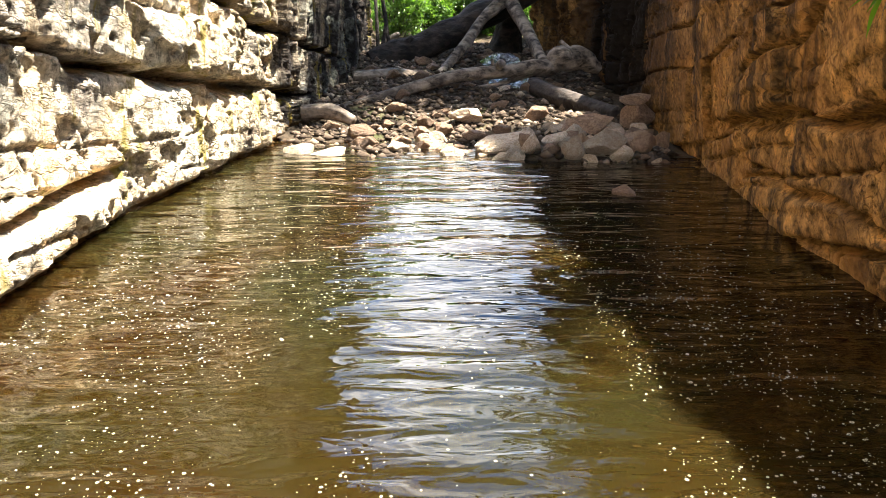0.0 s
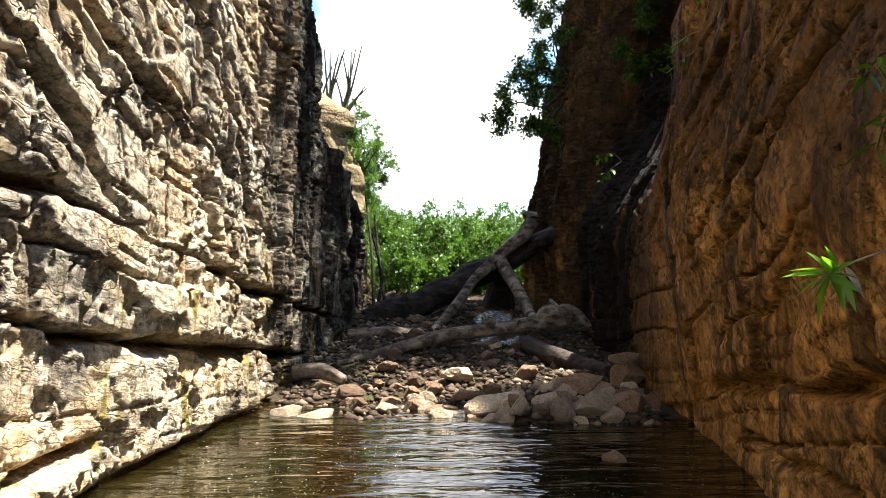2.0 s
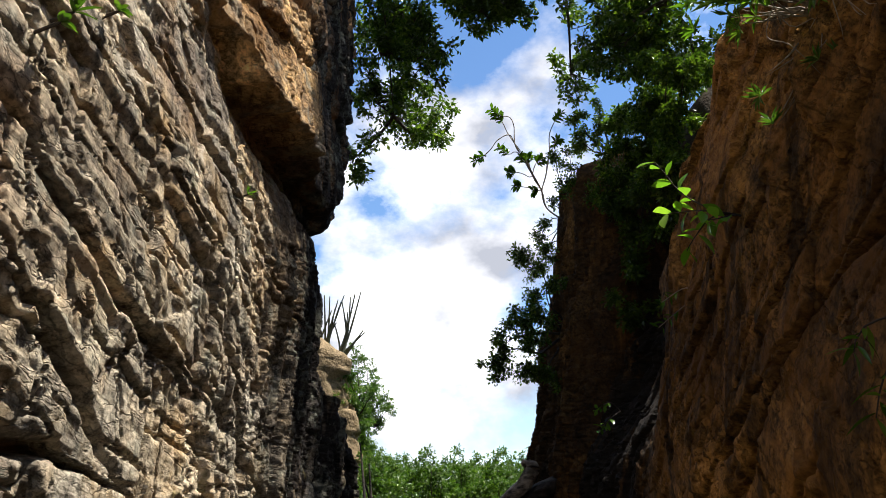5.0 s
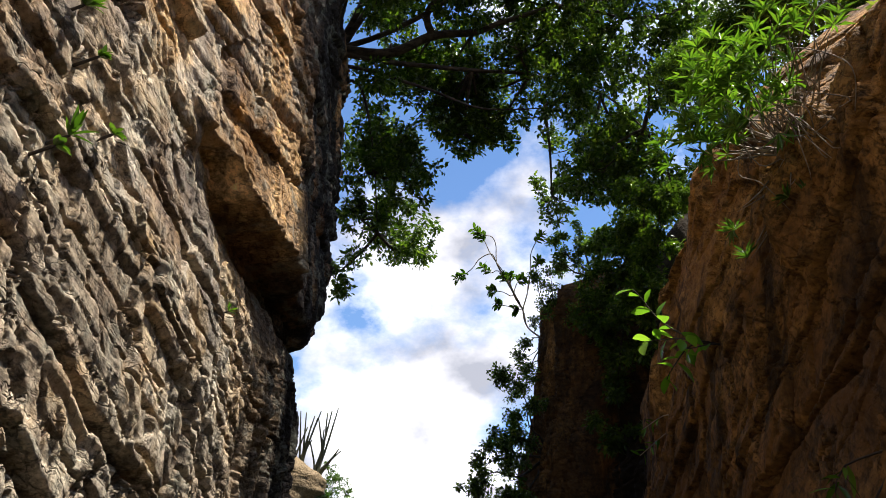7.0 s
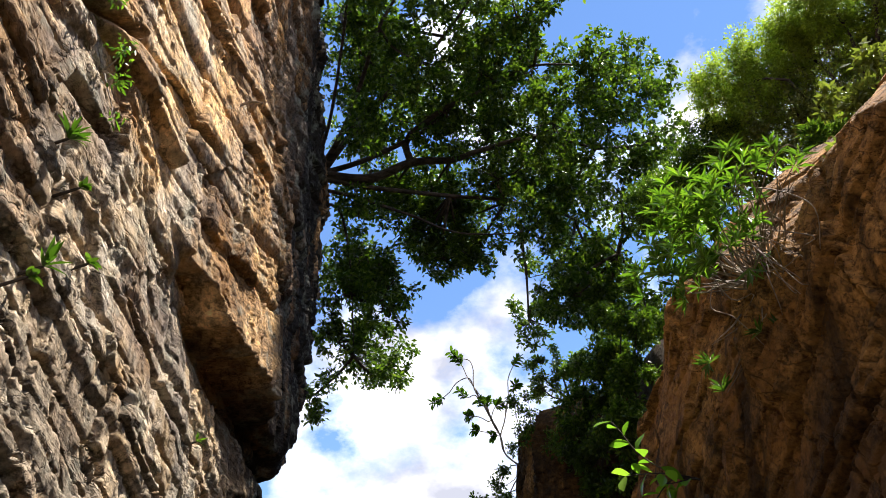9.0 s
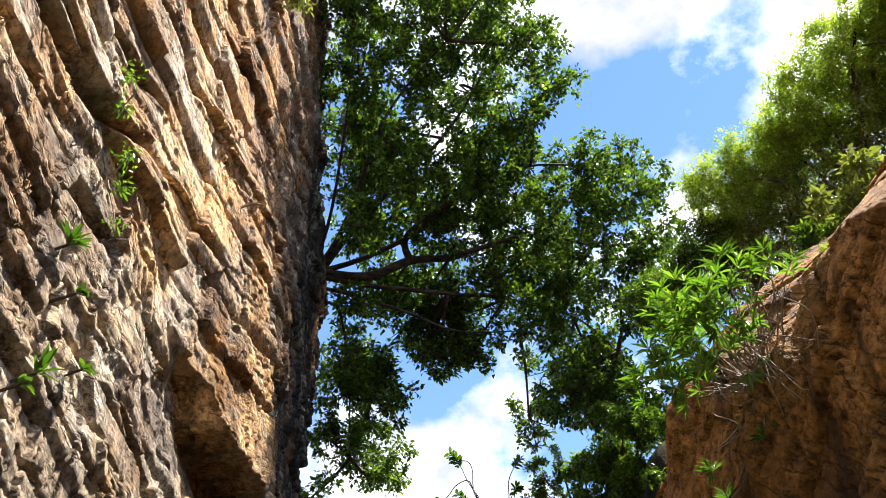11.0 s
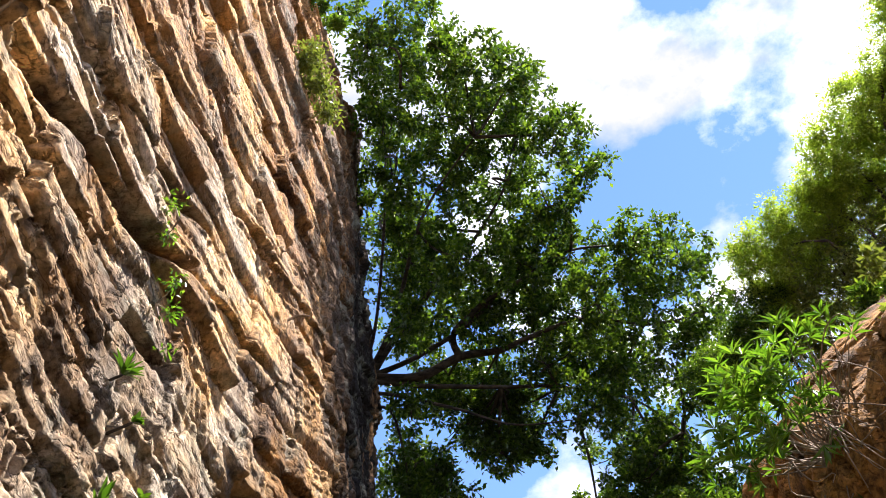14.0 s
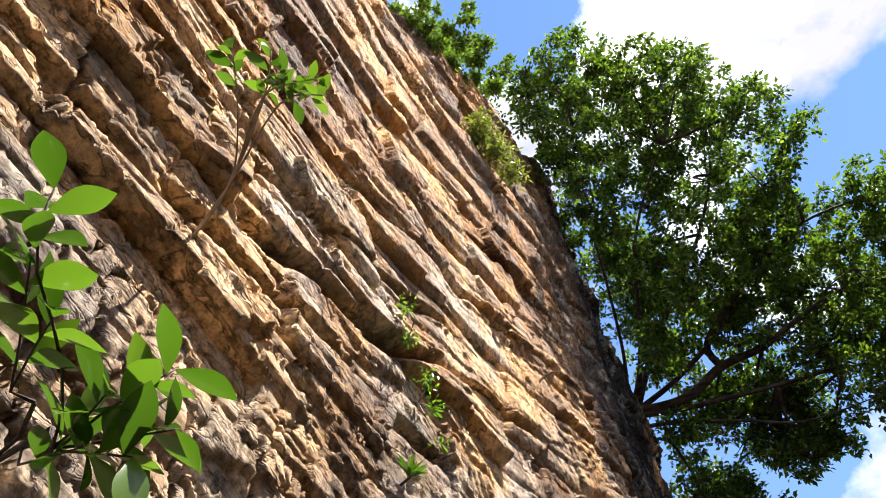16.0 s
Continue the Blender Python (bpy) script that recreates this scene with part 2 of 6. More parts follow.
        c = m.mix(bloom, c, m.mix(1.0, m.ramp(m.noise(7, 8, 0.7), [(0.35, (0.09, 0.08, 0.062)), (0.48, (0.3, 0.27, 0.205)), (0.62, (0.48, 0.43, 0.33))]), fine, "MULTIPLY"))
        moss = m.math("MULTIPLY", m.ramp(m.noise(1.0, 4, 0.6, m.vec((3.4, 3.4, 0.5), loc=(8, 3, 2))), [(0.58, 0.0), (0.64, 0.85)]),
                      m.ramp(m.math("DIVIDE", m.axis("Z"), 4.0), [(0.35, 1.0), (0.6, 0.0)]))
        c = m.mix(moss, c, (0.2, 0.155, 0.025))
        # ochre and moss band where the water stands
        tide = m.math("ADD", m.axis("Z"), m.math("MULTIPLY", m.noise(3.2, 6, 0.65), -0.55))
        c = m.mix(m.ramp(m.math("ADD", tide, 0.5), [(0.2, 0.85), (0.36, 0.0)]), c, (0.33, 0.17, 0.04))
        wet = m.math("ADD", m.axis("Z"), m.math("MULTIPLY", m.noise(5, 4, 0.6), -0.1))
        c = m.mix(m.ramp(m.math("ADD", wet, 0.5), [(0.46, 0.75), (0.5, 0.0)]), c, (0.05, 0.028, 0.01))
    m.color(c)
    # plates that stand proud of one another, joints sunk between them, and grain
    h = m.math("MULTIPLY", m.noise(13, 12, 0.74, lie), 0.5)
    for fac, k in ((fibre, 0.9 * grain), (plate1, 0.45 * grain), (plate2, 0.25), (plate3, 0.1), (gaps, -0.5 * grain)):
        h = m.math("ADD", h, m.math("MULTIPLY", fac, k))
    m.bump(h, rough, 1.0)
    return m.m


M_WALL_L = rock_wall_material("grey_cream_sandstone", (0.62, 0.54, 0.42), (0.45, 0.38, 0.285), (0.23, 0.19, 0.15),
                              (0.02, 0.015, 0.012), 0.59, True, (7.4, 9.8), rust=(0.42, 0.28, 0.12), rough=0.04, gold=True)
# from 8.0 to 12.6 the recess is painted dark as shade, less on the buttress
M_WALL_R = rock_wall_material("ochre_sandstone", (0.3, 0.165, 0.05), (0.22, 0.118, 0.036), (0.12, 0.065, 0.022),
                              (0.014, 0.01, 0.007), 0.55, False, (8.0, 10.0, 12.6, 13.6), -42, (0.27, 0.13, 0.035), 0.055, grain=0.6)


def stone_material(name, a, b, stain):
    m = Mat(name, 0.85, 0.25)
    c = m.mix(m.ramp(m.noise(4, 7, 0.62), [(0.42, 0.0), (0.58, 1.0)]), a, b)
    c = m.mix(m.ramp(m.noise(9, 6, 0.6, m.vec(loc=(3, 1, 2))), [(0.5, 0.0), (0.62, 0.7)]), c, stain)
    c = m.mix(1.0, c, m.ramp(m.noise(38, 6, 0.75), [(0.38, 0.55), (0.5, 1.0), (0.62, 1.2)]), "MULTIPLY")
    k = m.ramp(m.rand(), [(0.0, 0.55), (0.6, 1.0), (1.0, 1.2)])
    m.color(m.mix(1.0, c, k, "MULTIPLY"))
    m.bump(m.noise(16, 4, 0.55), 0.05, 1.0)
    return m.m


M_STONE_PALE = stone_material("pale_stone", (0.72, 0.59, 0.43), (0.58, 0.44, 0.3), (0.4, 0.25, 0.13))
M_OUTCROP = stone_material("tawny_rock", (0.3, 0.22, 0.125), (0.22, 0.16, 0.085), (0.12, 0.085, 0.045))
M_STONE_BROWN = stone_material("brown_stone", (0.4, 0.26, 0.16), (0.3, 0.19, 0.12), (0.18, 0.11, 0.07))


def gravel_material():
    m = Mat("gravel_and_leaf_litter", 0.95, 0.15)
    k = m.ramp(m.island(), [(0.0, (0.03, 0.021, 0.014)), (0.5, (0.07, 0.05, 0.034)), (0.88, (0.14, 0.1, 0.07)), (1.0, (0.3, 0.23, 0.16))])
    m.color(m.mix(1.0, k, m.ramp(m.noise(25, 5), [(0.3, 0.7), (0.7, 1.1)]), "MULTIPLY"))
    m.bump(m.noise(60, 2, 0.5), 0.01, 0.8)
    return m.m


M_GRAVEL = gravel_material()


def ground_material():
    m = Mat("earth", 0.95, 0.1)
    c = m.ramp(m.noise(1.3, 8, 0.65), [(0.4, (0.03, 0.022, 0.014)), (0.52, (0.06, 0.043, 0.027)), (0.64, (0.05, 0.05, 0.02))])
    m.color(m.mix(1.0, c, m.ramp(m.noise(30, 6, 0.7), [(0.3, 0.6), (0.7, 1.2)]), "MULTIPLY"))
    m.bump(m.noise(20, 3, 0.5), 0.04, 1.0)
    return m.m


M_GROUND = ground_material()


def water_material():
    m = Mat("murky_brown_water", 0.0, 0.5)
    m.b.inputs["IOR"].default_value = 1.33
    m.color((0.0012, 0.0007, 0.0003))
    # daylight spreads sideways in the murk before it comes out again
    murk = m.N.new("ShaderNodeBsdfPrincipled")
    murk.inputs["Roughness"].default_value, murk.inputs["Specular IOR Level"].default_value, murk.inputs["IOR"].default_value = 0.0, 0.5, 1.33
    murk.inputs["Subsurface Weight"].default_value, murk.inputs["Subsurface Scale"].default_value = 1.0, 1.3
    murk.inputs["Subsurface Radius"].default_value = (1.0, 0.9, 0.6)
    m.L.new(m.ramp(m.noise(0.5, 4, 0.5, dist=0.6), [(0.36, (0.2, 0.09, 0.014)), (0.48, (0.18, 0.12, 0.02)), (0.6, (0.15, 0.145, 0.04))]), murk.inputs["Base Color"])
    both = m.N.new("ShaderNodeMixShader")
    both.inputs[0].default_value = 0.06
    m.L.new(m.b.outputs["BSDF"], both.inputs[1])
    m.L.new(murk.outputs["BSDF"], both.inputs[2])
    m.L.new(both.outputs["Shader"], m.out.inputs["Surface"])
    swell = m.noise(1.0, 2, 0.45, m.vec((1.25, 4.2, 1), (0, 0, 4)), 0.5)
    chop = m.noise(1.0, 2, 0.5, m.vec((4.2, 9.5, 1), (0, 0, -9), (4, 2, 0)), 0.6)
    h = m.math("ADD", swell, m.math("MULTIPLY", chop, 0.26))
    m.L.new(m.bump(h, 0.034, 1.0), murk.inputs["Normal"])
    return m.m


M_WATER = water_material()


def trickle_material():
    m = Mat("running_water", 0.12, 0.5)
    m.color(m.ramp(m.noise(1.0, 5, 0.6, m.vec((9, 3, 1))), [(0.42, (0.02, 0.017, 0.012)), (0.54, (0.1, 0.105, 0.11)), (0.66, (0.4, 0.42, 0.44))]))
    m.bump(m.noise(14, 3, 0.5), 0.03, 1.0)
    return m.m


M_TRICKLE = trickle_material()


def foam_material():
    m = Mat("foam", 0.5, 0.3)
    m.color((0.42, 0.38, 0.29))
    return m.m


M_FOAM = foam_material()


def wood_material(name, a, b, dark):
    m = Mat(name, 0.8, 0.25)
    g = m.noise(6.0, 8, 0.65, m.vec((0.7, 1.4, 1.4)), 0.3)
    c = m.ramp(g, [(0.38, dark), (0.48, b), (0.6, a)])
    c = m.mix(m.ramp(m.noise(2.3, 5, 0.6), [(0.5, 0.0), (0.66, 0.7)]), c, dark)
    m.color(c)
    m.bump(m.noise(14, 6, 0.6, m.vec((0.6, 1.3, 1.3))), 0.03, 1.0)
    return m.m


M_WOOD_PALE = wood_material("weathered_grey_wood", (0.3, 0.24, 0.18), (0.15, 0.118, 0.088), (0.03, 0.022, 0.016))
M_WOOD_DARK = wood_material("dark_wet_wood", (0.045, 0.034, 0.026), (0.022, 0.016, 0.012), (0.008, 0.006, 0.005))
M_BARK = wood_material("grey_brown_bark", (0.075, 0.058, 0.045), (0.045, 0.035, 0.028), (0.02, 0.015, 0.012))
M_TWIG = wood_material("dry_twigs", (0.36, 0.3, 0.23), (0.25, 0.2, 0.15), (0.12, 0.095, 0.07))


def leaf_material(name, a, b, c, gloss=0.4, through_light=0.35, single=False):
    m = Mat(name, gloss, 0.4)
    k = m.ramp(m.rand() if single else m.island(), [(0.0, a), (0.55, b), (1.0, c)])
    k = m.mix(m.ramp(m.noise(0.9, 3), [(0.4, 0.0), (0.7, 0.4)]), k, a)
    m.color(k)
    tr = m.N.new("ShaderNodeBsdfTranslucent")
    m.L.new(m.mix(1.0, k, (1.5, 1.7, 0.7), "MULTIPLY"), tr.inputs["Color"])
    mx = m.N.new("ShaderNodeMixShader")
    mx.inputs[0].default_value = through_light
    m.L.new(m.b.outputs["BSDF"], mx.inputs[1])
    m.L.new(tr.outputs["BSDF"], mx.inputs[2])
    m.L.new(mx.outputs["Shader"], m.out.inputs["Surface"])
    return m.m


M_LEAF_TREE = leaf_material("dark_green_leaves", (0.022, 0.046, 0.006), (0.046, 0.085, 0.011), (0.14, 0.2, 0.025), 0.28, 0.5)
M_LEAF_BUSH = leaf_material("fresh_green_leaves", (0.053, 0.099, 0.015), (0.092, 0.162, 0.021), (0.173, 0.252, 0.038))
M_LEAF_BRIGHT = leaf_material("bright_green_leaves", (0.055, 0.125, 0.012), (0.095, 0.19, 0.019), (0.18, 0.29, 0.033), 0.3, 0.4)
M_LEAF_SINGLE = leaf_material("glossy_green_leaves", (0.035, 0.082, 0.008), (0.06, 0.13, 0.014), (0.11, 0.195, 0.023), 0.22, 0.3, True)
M_LEAF_VIVID = leaf_material("vivid_green_leaves", (0.09, 0.2, 0.02), (0.14, 0.28, 0.03), (0.22, 0.36, 0.05), 0.25, 0.4, True)
M_LEAF_OLIVE = leaf_material("olive_green_leaves", (0.092, 0.112, 0.029), (0.144, 0.172, 0.043), (0.236, 0.262, 0.065))
M_LEAF_HILL = leaf_material("yellow_green_leaves", (0.15, 0.2, 0.03), (0.23, 0.3, 0.045), (0.36, 0.43, 0.08), 0.4, 0.55)
M_LEAF_THICKET = leaf_material("deep_green_leaves", (0.03, 0.066, 0.01), (0.055, 0.115, 0.015), (0.13, 0.21, 0.03), 0.35, 0.4)
M_CACTUS = leaf_material("grey_green_cactus", (0.08, 0.09, 0.06), (0.1, 0.11, 0.07), (0.13, 0.14, 0.09), 0.7, 0.02)


# ---- mesh helpers ----
def part(name, data, material, parent=None, label=""):
    """Links a bmesh, or a (verts, faces) pair, as one mesh object, under a parent if there is one."""
    me = bpy.data.meshes.new(name)
    if isinstance(data, bmesh.types.BMesh):
        data.to_mesh(me)
        data.free()
    else:
        v, f = data
        if isinstance(f, np.ndarray):      # all faces with the same number of corners
            k = f.shape[1]
            me.vertices.add(len(v))
            me.vertices.foreach_set("co", np.asarray(v, dtype=np.float32).ravel())
            me.loops.add(f.size)
            me.loops.foreach_set("vertex_index", np.ascontiguousarray(f, dtype=np.int32).ravel())
            me.polygons.add(len(f))
            me.polygons.foreach_set("loop_start", np.arange(0, f.size, k, dtype=np.int32))
            me.update(calc_edges=True)
        else:
            me.from_pydata(np.asarray(v).tolist(), [], f)
    me.materials.append(material)
    ob = new(name, me)
    if parent:
        ob.parent = parent
    if label:
        ob["label"] = label
    return ob


def smooth(ob, angle=None):
    me = ob.data
    me.polygons.foreach_set("use_smooth", np.ones(len(me.polygons), dtype=bool))
    return ob


def empty(name, loc=(0, 0, 0)):
    ob = new(name)
    ob.location = loc
    ob.empty_display_size = 0.1
    return ob


def hash01(i, j, seed=0):
    n = (i.astype(np.int64) * 374761393 + j.astype(np.int64) * 668265263 + seed * 974634777) & 0x7FFFFFFF
    n = ((n ^ (n >> 13)) * 1274126177) & 0x7FFFFFFF
    n = ((n ^ (n >> 15)) * 461845907) & 0x7FFFFFFF
    return ((n ^ (n >> 16)) & 0xFFFFFF) / float(0xFFFFFF)


def vnoise(u, v, seed=0):
    i, j = np.floor(u), np.floor(v)
    a, b = u - i, v - j
    a, b = a * a * (3 - 2 * a), b * b * (3 - 2 * b)
    h = lambda di, dj: hash01(i + di, j + dj, seed)
    return ((h(0, 0) * (1 - a) + h(1, 0) * a) * (1 - b) + (h(0, 1) * (1 - a) + h(1, 1) * a) * b) * 2 - 1


def fbm(u, v, octaves=5, seed=0, gain=0.5):
    total, amp = 0, 1.0
    for k in range(octaves):
        total = total + amp * vnoise(u * 2 ** k + 17 * k, v * 2 ** k - 11 * k, seed + k)
        amp *= gain
    return total


def cells(u, v, seed=0):
    """Voronoi: for each point a random number of its cell, a second one, the offset from its seed point, and the distance to the edge."""
    iu, iv = np.floor(u), np.floor(v)
    f1 = np.full(u.shape, 9.0)
    f2 = np.full(u.shape, 9.0)
    best = [np.zeros(u.shape) for _ in range(5)]
    for di in (-1, 0, 1):
        for dj in (-1, 0, 1):
            ci, cj = iu + di, iv + dj
            pu = ci + 0.1 + 0.8 * hash01(ci, cj, seed)
            pv = cj + 0.1 + 0.8 * hash01(ci, cj, seed + 7)
            d = np.hypot(u - pu, v - pv)
            near = d < f1
            f2 = np.where(near, f1, np.minimum(f2, d))
            f1 = np.where(near, d, f1)
            for k, val in enumerate((hash01(ci, cj, seed + 13), hash01(ci, cj, seed + 19), hash01(ci, cj, seed + 23), u - pu, v - pv)):
                best[k] = np.where(near, val, best[k])
    return best[0], best[1], best[2], best[3], best[4], f2 - f1


def facets(u, v, seed, step, tilt, crack, width, lean=0.0):
    """Broken rock: each cell stands out by its own amount, leans its own way, and is parted from the next by a crack."""
    a, b, c, du, dv, edge = cells(u, v, seed)
    h = (a - 0.5) * 2 * step + (b - 0.5) * 2 * tilt * du + (c - 0.5) * 2 * tilt * dv - lean * dv
    return h - crack * np.exp(-(edge / width) ** 2)


def beds(s, seed, lo, hi, thin, thick):
    """Beds of uneven thickness: the number of the bed at s, where s lies in it (0 to 1) and the distance to its nearest joint."""
    rng = np.random.default_rng(seed)
    b = [lo]
    while b[-1] < hi:
        b.append(b[-1] + rng.uniform(thin, thick))
    b = np.array(b)
    i = np.clip(np.searchsorted(b, s) - 1, 0, len(b) - 2)
    return i, (s - b[i]) / (b[i + 1] - b[i]), np.minimum(s - b[i], b[i + 1] - s)


def bilinear(ys, zs, table, y, z):
    t = np.array(table, dtype=float)
    cols = np.stack([np.interp(y, ys, row) for row in t])
    k = np.clip(np.searchsorted(zs, z) - 1, 0, len(zs) - 2)
    z0, z1 = np.array(zs)[k], np.array(zs)[k + 1]
    w = np.clip((z - z0) / (z1 - z0), 0, 1)
    w = w * w * (3 - 2 * w)
    flat = np.arange(cols.shape[1])
    return cols[k, flat] * (1 - w) + cols[k + 1, flat] * w


def spaced(stops):
    out = [np.array([stops[0][0]])]
    for (a, step), (b, _) in zip(stops, stops[1:]):
        n = max(1, int(round((b - a) / step)))
        out.append(np.linspace(a, b, n + 1)[1:])
    return np.concatenate(out)


def sheet(ny, nz):
    idx = np.arange(ny * nz).reshape(ny, nz)
    return np.stack([idx[:-1, :-1], idx[1:, :-1], idx[1:, 1:], idx[:-1, 1:]], -1).reshape(-1, 4)


def scattered(ys, zs, seed):
    """The points of a sheet, each moved a little at random within its cell."""
    Y, Z = np.meshgrid(ys, zs, indexing="ij")
    rng = np.random.default_rng(seed)
    Y = Y + rng.uniform(-0.38, 0.38, Y.shape) * np.minimum(np.gradient(ys), 0.1)[:, None]
    Z = Z + rng.uniform(-0.38, 0.38, Z.shape) * np.minimum(np.gradient(zs), 0.1)[None, :]
    return Y.ravel(), Z.ravel()


def soft_step(x, a, b):
    t = np.clip((x - a) / (b - a), 0, 1)
    return t * t * (3 - 2 * t)


# ---- the gorge's walls ----
def broken(s, a, seed, thin, thick, short, lengthy, step, tilt, saw, crack, width, skew=0.3, openness=1.1):
    """Beds across s, each broken along a into blocks: every block stands out, leans and undercuts by its own amount, with an open joint round it."""
    i, bt, bd = beds(s, seed, -9, 27, thin, thick)
    zero = i * 0
    length = short + (lengthy - short) * hash01(i, zero, seed + 2) ** 1.5
    q = (a + skew * (hash01(i, zero, seed + 3) - 0.2) * s) / length + 37 * hash01(i, zero, seed + 4)
    k = np.floor(q)
    edge = lambda n: n + 0.6 * (hash01(n, i, seed + 5) - 0.5)
    k = np.where(q < edge(k), k - 1, np.where(q > edge(k + 1), k + 1, k))
    lo, hi = edge(k), edge(k + 1)
    u = (q - lo) / np.maximum(hi - lo, 0.05)
    r = lambda n: hash01(k, i, seed + n)
    h = (r(11) - 0.5) * 2 * step + (r(12) - 0.5) * 2 * tilt * (u - 0.5) + saw * (0.2 + 1.3 * r(13) ** 2) * np.where(bt < 0.16, bt / 0.16 - 0.5, 0.5 - 0.5 * (bt - 0.16) / 0.84)
    d = np.minimum(bd * (0.6 + 0.8 * r(14)), np.minimum(q - lo, hi - q) * length * 1.3)
    return h - crack * np.clip(2.2 * r(15) - openness, 0, 1) * np.exp(-(np.clip(d, 0, None) / width) ** 4)


def open_crack(relief, Y, Z, pts, depth, width, seed, lip=0.2):
    """A gaping joint along a line: a sheer upper lip over a hollow, wider and narrower along its length."""
    p = np.array(pts, float)
    line = np.interp(Y, p[:, 0], p[:, 1]) + 0.035 * fbm(Y * 2.2, Y * 0 + seed, 5, seed)
    w = width * np.clip(0.75 + 1.1 * vnoise(Y * 1.6, Y * 0, seed + 1), 0.12, 2)
    on = soft_step(Y, p[0, 0] - 0.2, p[0, 0] + 0.3) * soft_step(-Y, -p[-1, 0] - 0.4, -p[-1, 0] + 0.4)
    d = Z - line
    cut = np.where(d > 0, np.exp(-(d / (0.3 * w + 0.008)) ** 2), np.exp(-(d / w) ** 2))
    return relief - depth * on * cut + lip * depth * on * soft_step(d, 0.0, 0.03) * np.exp(-np.clip(d, 0, None) / 0.35)


def wall_left():
    ys = spaced([(-10, 0.2), (-1.5, 0.05), (0.3, 0.018), (6.5, 0.022), (9.5, 0.035), (15, 0.08), (19.5, 1)])
    zs = spaced([(-0.5, 0.05), (0, 0.018), (7.5, 0.022), (10.5, 0.045), (19.5, 1)])
    Y, Z = scattered(ys, zs, 1)
    base = bilinear([-10, 3, 5, 7.3, 10, 14, 17], [0, 2, 3.2, 4.3, 7, 12, 19.5],
                    [[-2.45, -2.42, -2.4, -2.14, -1.95, -1.55, -1.42],
                     [-2.35, -2.28, -2.17, -1.98, -1.85, -1.6, -1.45],
                     [-2.3, -2.2, -2.05, -1.9, -1.75, -1.55, -1.5],
                     [-2.25, -2.15, -2.0, -1.85, -1.7, -1.6, -1.6],
                     [-2.25, -2.15, -2.0, -1.85, -1.7, -1.64, -1.6],
                     [-2.4, -2.3, -2.1, -1.9, -1.75, -1.64, -1.6],
                     [-2.8, -2.7, -2.4, -2.1, -1.9, -1.8, -1.7]], Y, Z)
    # where the face ends up the gorge, and its rim
    end = np.interp(Z, [0, 0.7, 1.9, 2.7, 3.25, 3.6, 4.4, 4.75, 4.95, 5.3, 6.1, 7.4, 9, 10.6, 12.3, 13, 15, 16, 18],
                    [17.2, 16.8, 15.7, 14.8, 13.4, 11.1, 11.1, 10.9, 10.4, 10.5, 11.4, 12.5, 13.0, 13.6, 13.6, 12.2, 10.6, 10.0, 9.4])
    end = end + 0.12 * fbm(Z * 1.6, Z * 0 + 3, 4, 5)
    top = np.interp(Y, [-10, 0, 2.7, 4.1, 6.5, 9.5, 12, 20], [10, 11, 13, 14.5, 16.2, 17.4, 16.5, 15]) + 0.2 * fbm(Y * 0.9, Y * 0 + 1, 4, 9)
    # bedding that falls up the gorge low on the face and rises high on it
    dip = np.interp(Z, [0, 1.5, 2.8, 4.2, 5.6, 7.5, 19], [0.12, 0.17, 0.3, 0.2, 0.0, -0.2, -0.24])
    low = soft_step(-Z, -4.2, -2.6)          # massive lower beds
    high = soft_step(Z, 3.2, 5.2)            # slabby upper beds
    s = Z + dip * (Y - 5) + 0.08 * fbm(Y * 0.45, Z * 0.6, 2, 31) + 0.008 * fbm(Y * 5, Z * 6, 2, 33)
    a = Y + 0.2 * fbm(Y * 0.6, Z * 0.8, 2, 35) + 0.015 * fbm(Y * 5, Z * 6, 2, 36)
    # calm and splintered patches
    rugged = 0.15 + 1.1 * soft_step(fbm(Y * 0.55, Z * 0.7, 4, 38), -0.2, 0.6)
    # broad slabs, and shorter blocks low down
    slot = np.interp(Z, [4, 7, 11], [0.02, 0.03, 0.05])
    h1 = broken(s, a, 41, 0.34, 0.9, 1.0, 3.2, 0.055, 0.05, 0.1, 0.14, slot)
    h2 = broken(s + 0.03 * fbm(Y * 1.2, Z * 1.6, 2, 44), a, 47, 0.16, 0.5, 0.5, 1.8, 0.025, 0.02, 0.04, 0.07, slot * 0.85)
    h4 = broken(s + 0.05 * fbm(Y * 0.9, Z * 1.2, 2, 45), a, 49, 0.22, 0.6, 0.3, 0.9, 0.034, 0.03, 0.02, 0.26, 0.019, 0.9, 0.6)
    relief = (h1 * (0.25 + 0.7 * high) + h2 * (0.12 + 0.45 * high) * (0.5 + 0.5 * rugged) + h4 * (0.45 - 0.38 * high)) * (1 - 0.8 * soft_step(Y, 6.8, 8.8) * (1 - high)) * (0.3 + 0.7 * soft_step(Z, 0.8, 1.3))
    # upright joints across the middle beds
    h5 = broken(a * 0.95 + 0.3 * s, s, 63, 0.3, 1.0, 0.4, 1.3, 0.035, 0.03, 0.0, 0.24, 0.02, 0.3, 0.7)
    relief += h5 * 0.5 * (1 - 0.85 * high) * soft_step(Z, 1.2, 2.0) * (1 - 0.6 * soft_step(Y, 7, 9))
    # scars where plates have fallen off across the beds
    c = cells((a + 0.5 * s) * 0.75, (s - 0.3 * a) * 1.0, 57)
    relief += (c[0] - 0.5) * (0.045 + 0.035 * high) + (c[1] - 0.5) * 0.04 * c[3] + (c[2] - 0.5) * 0.04 * c[4]
    stretch = 1 - 0.45 * high
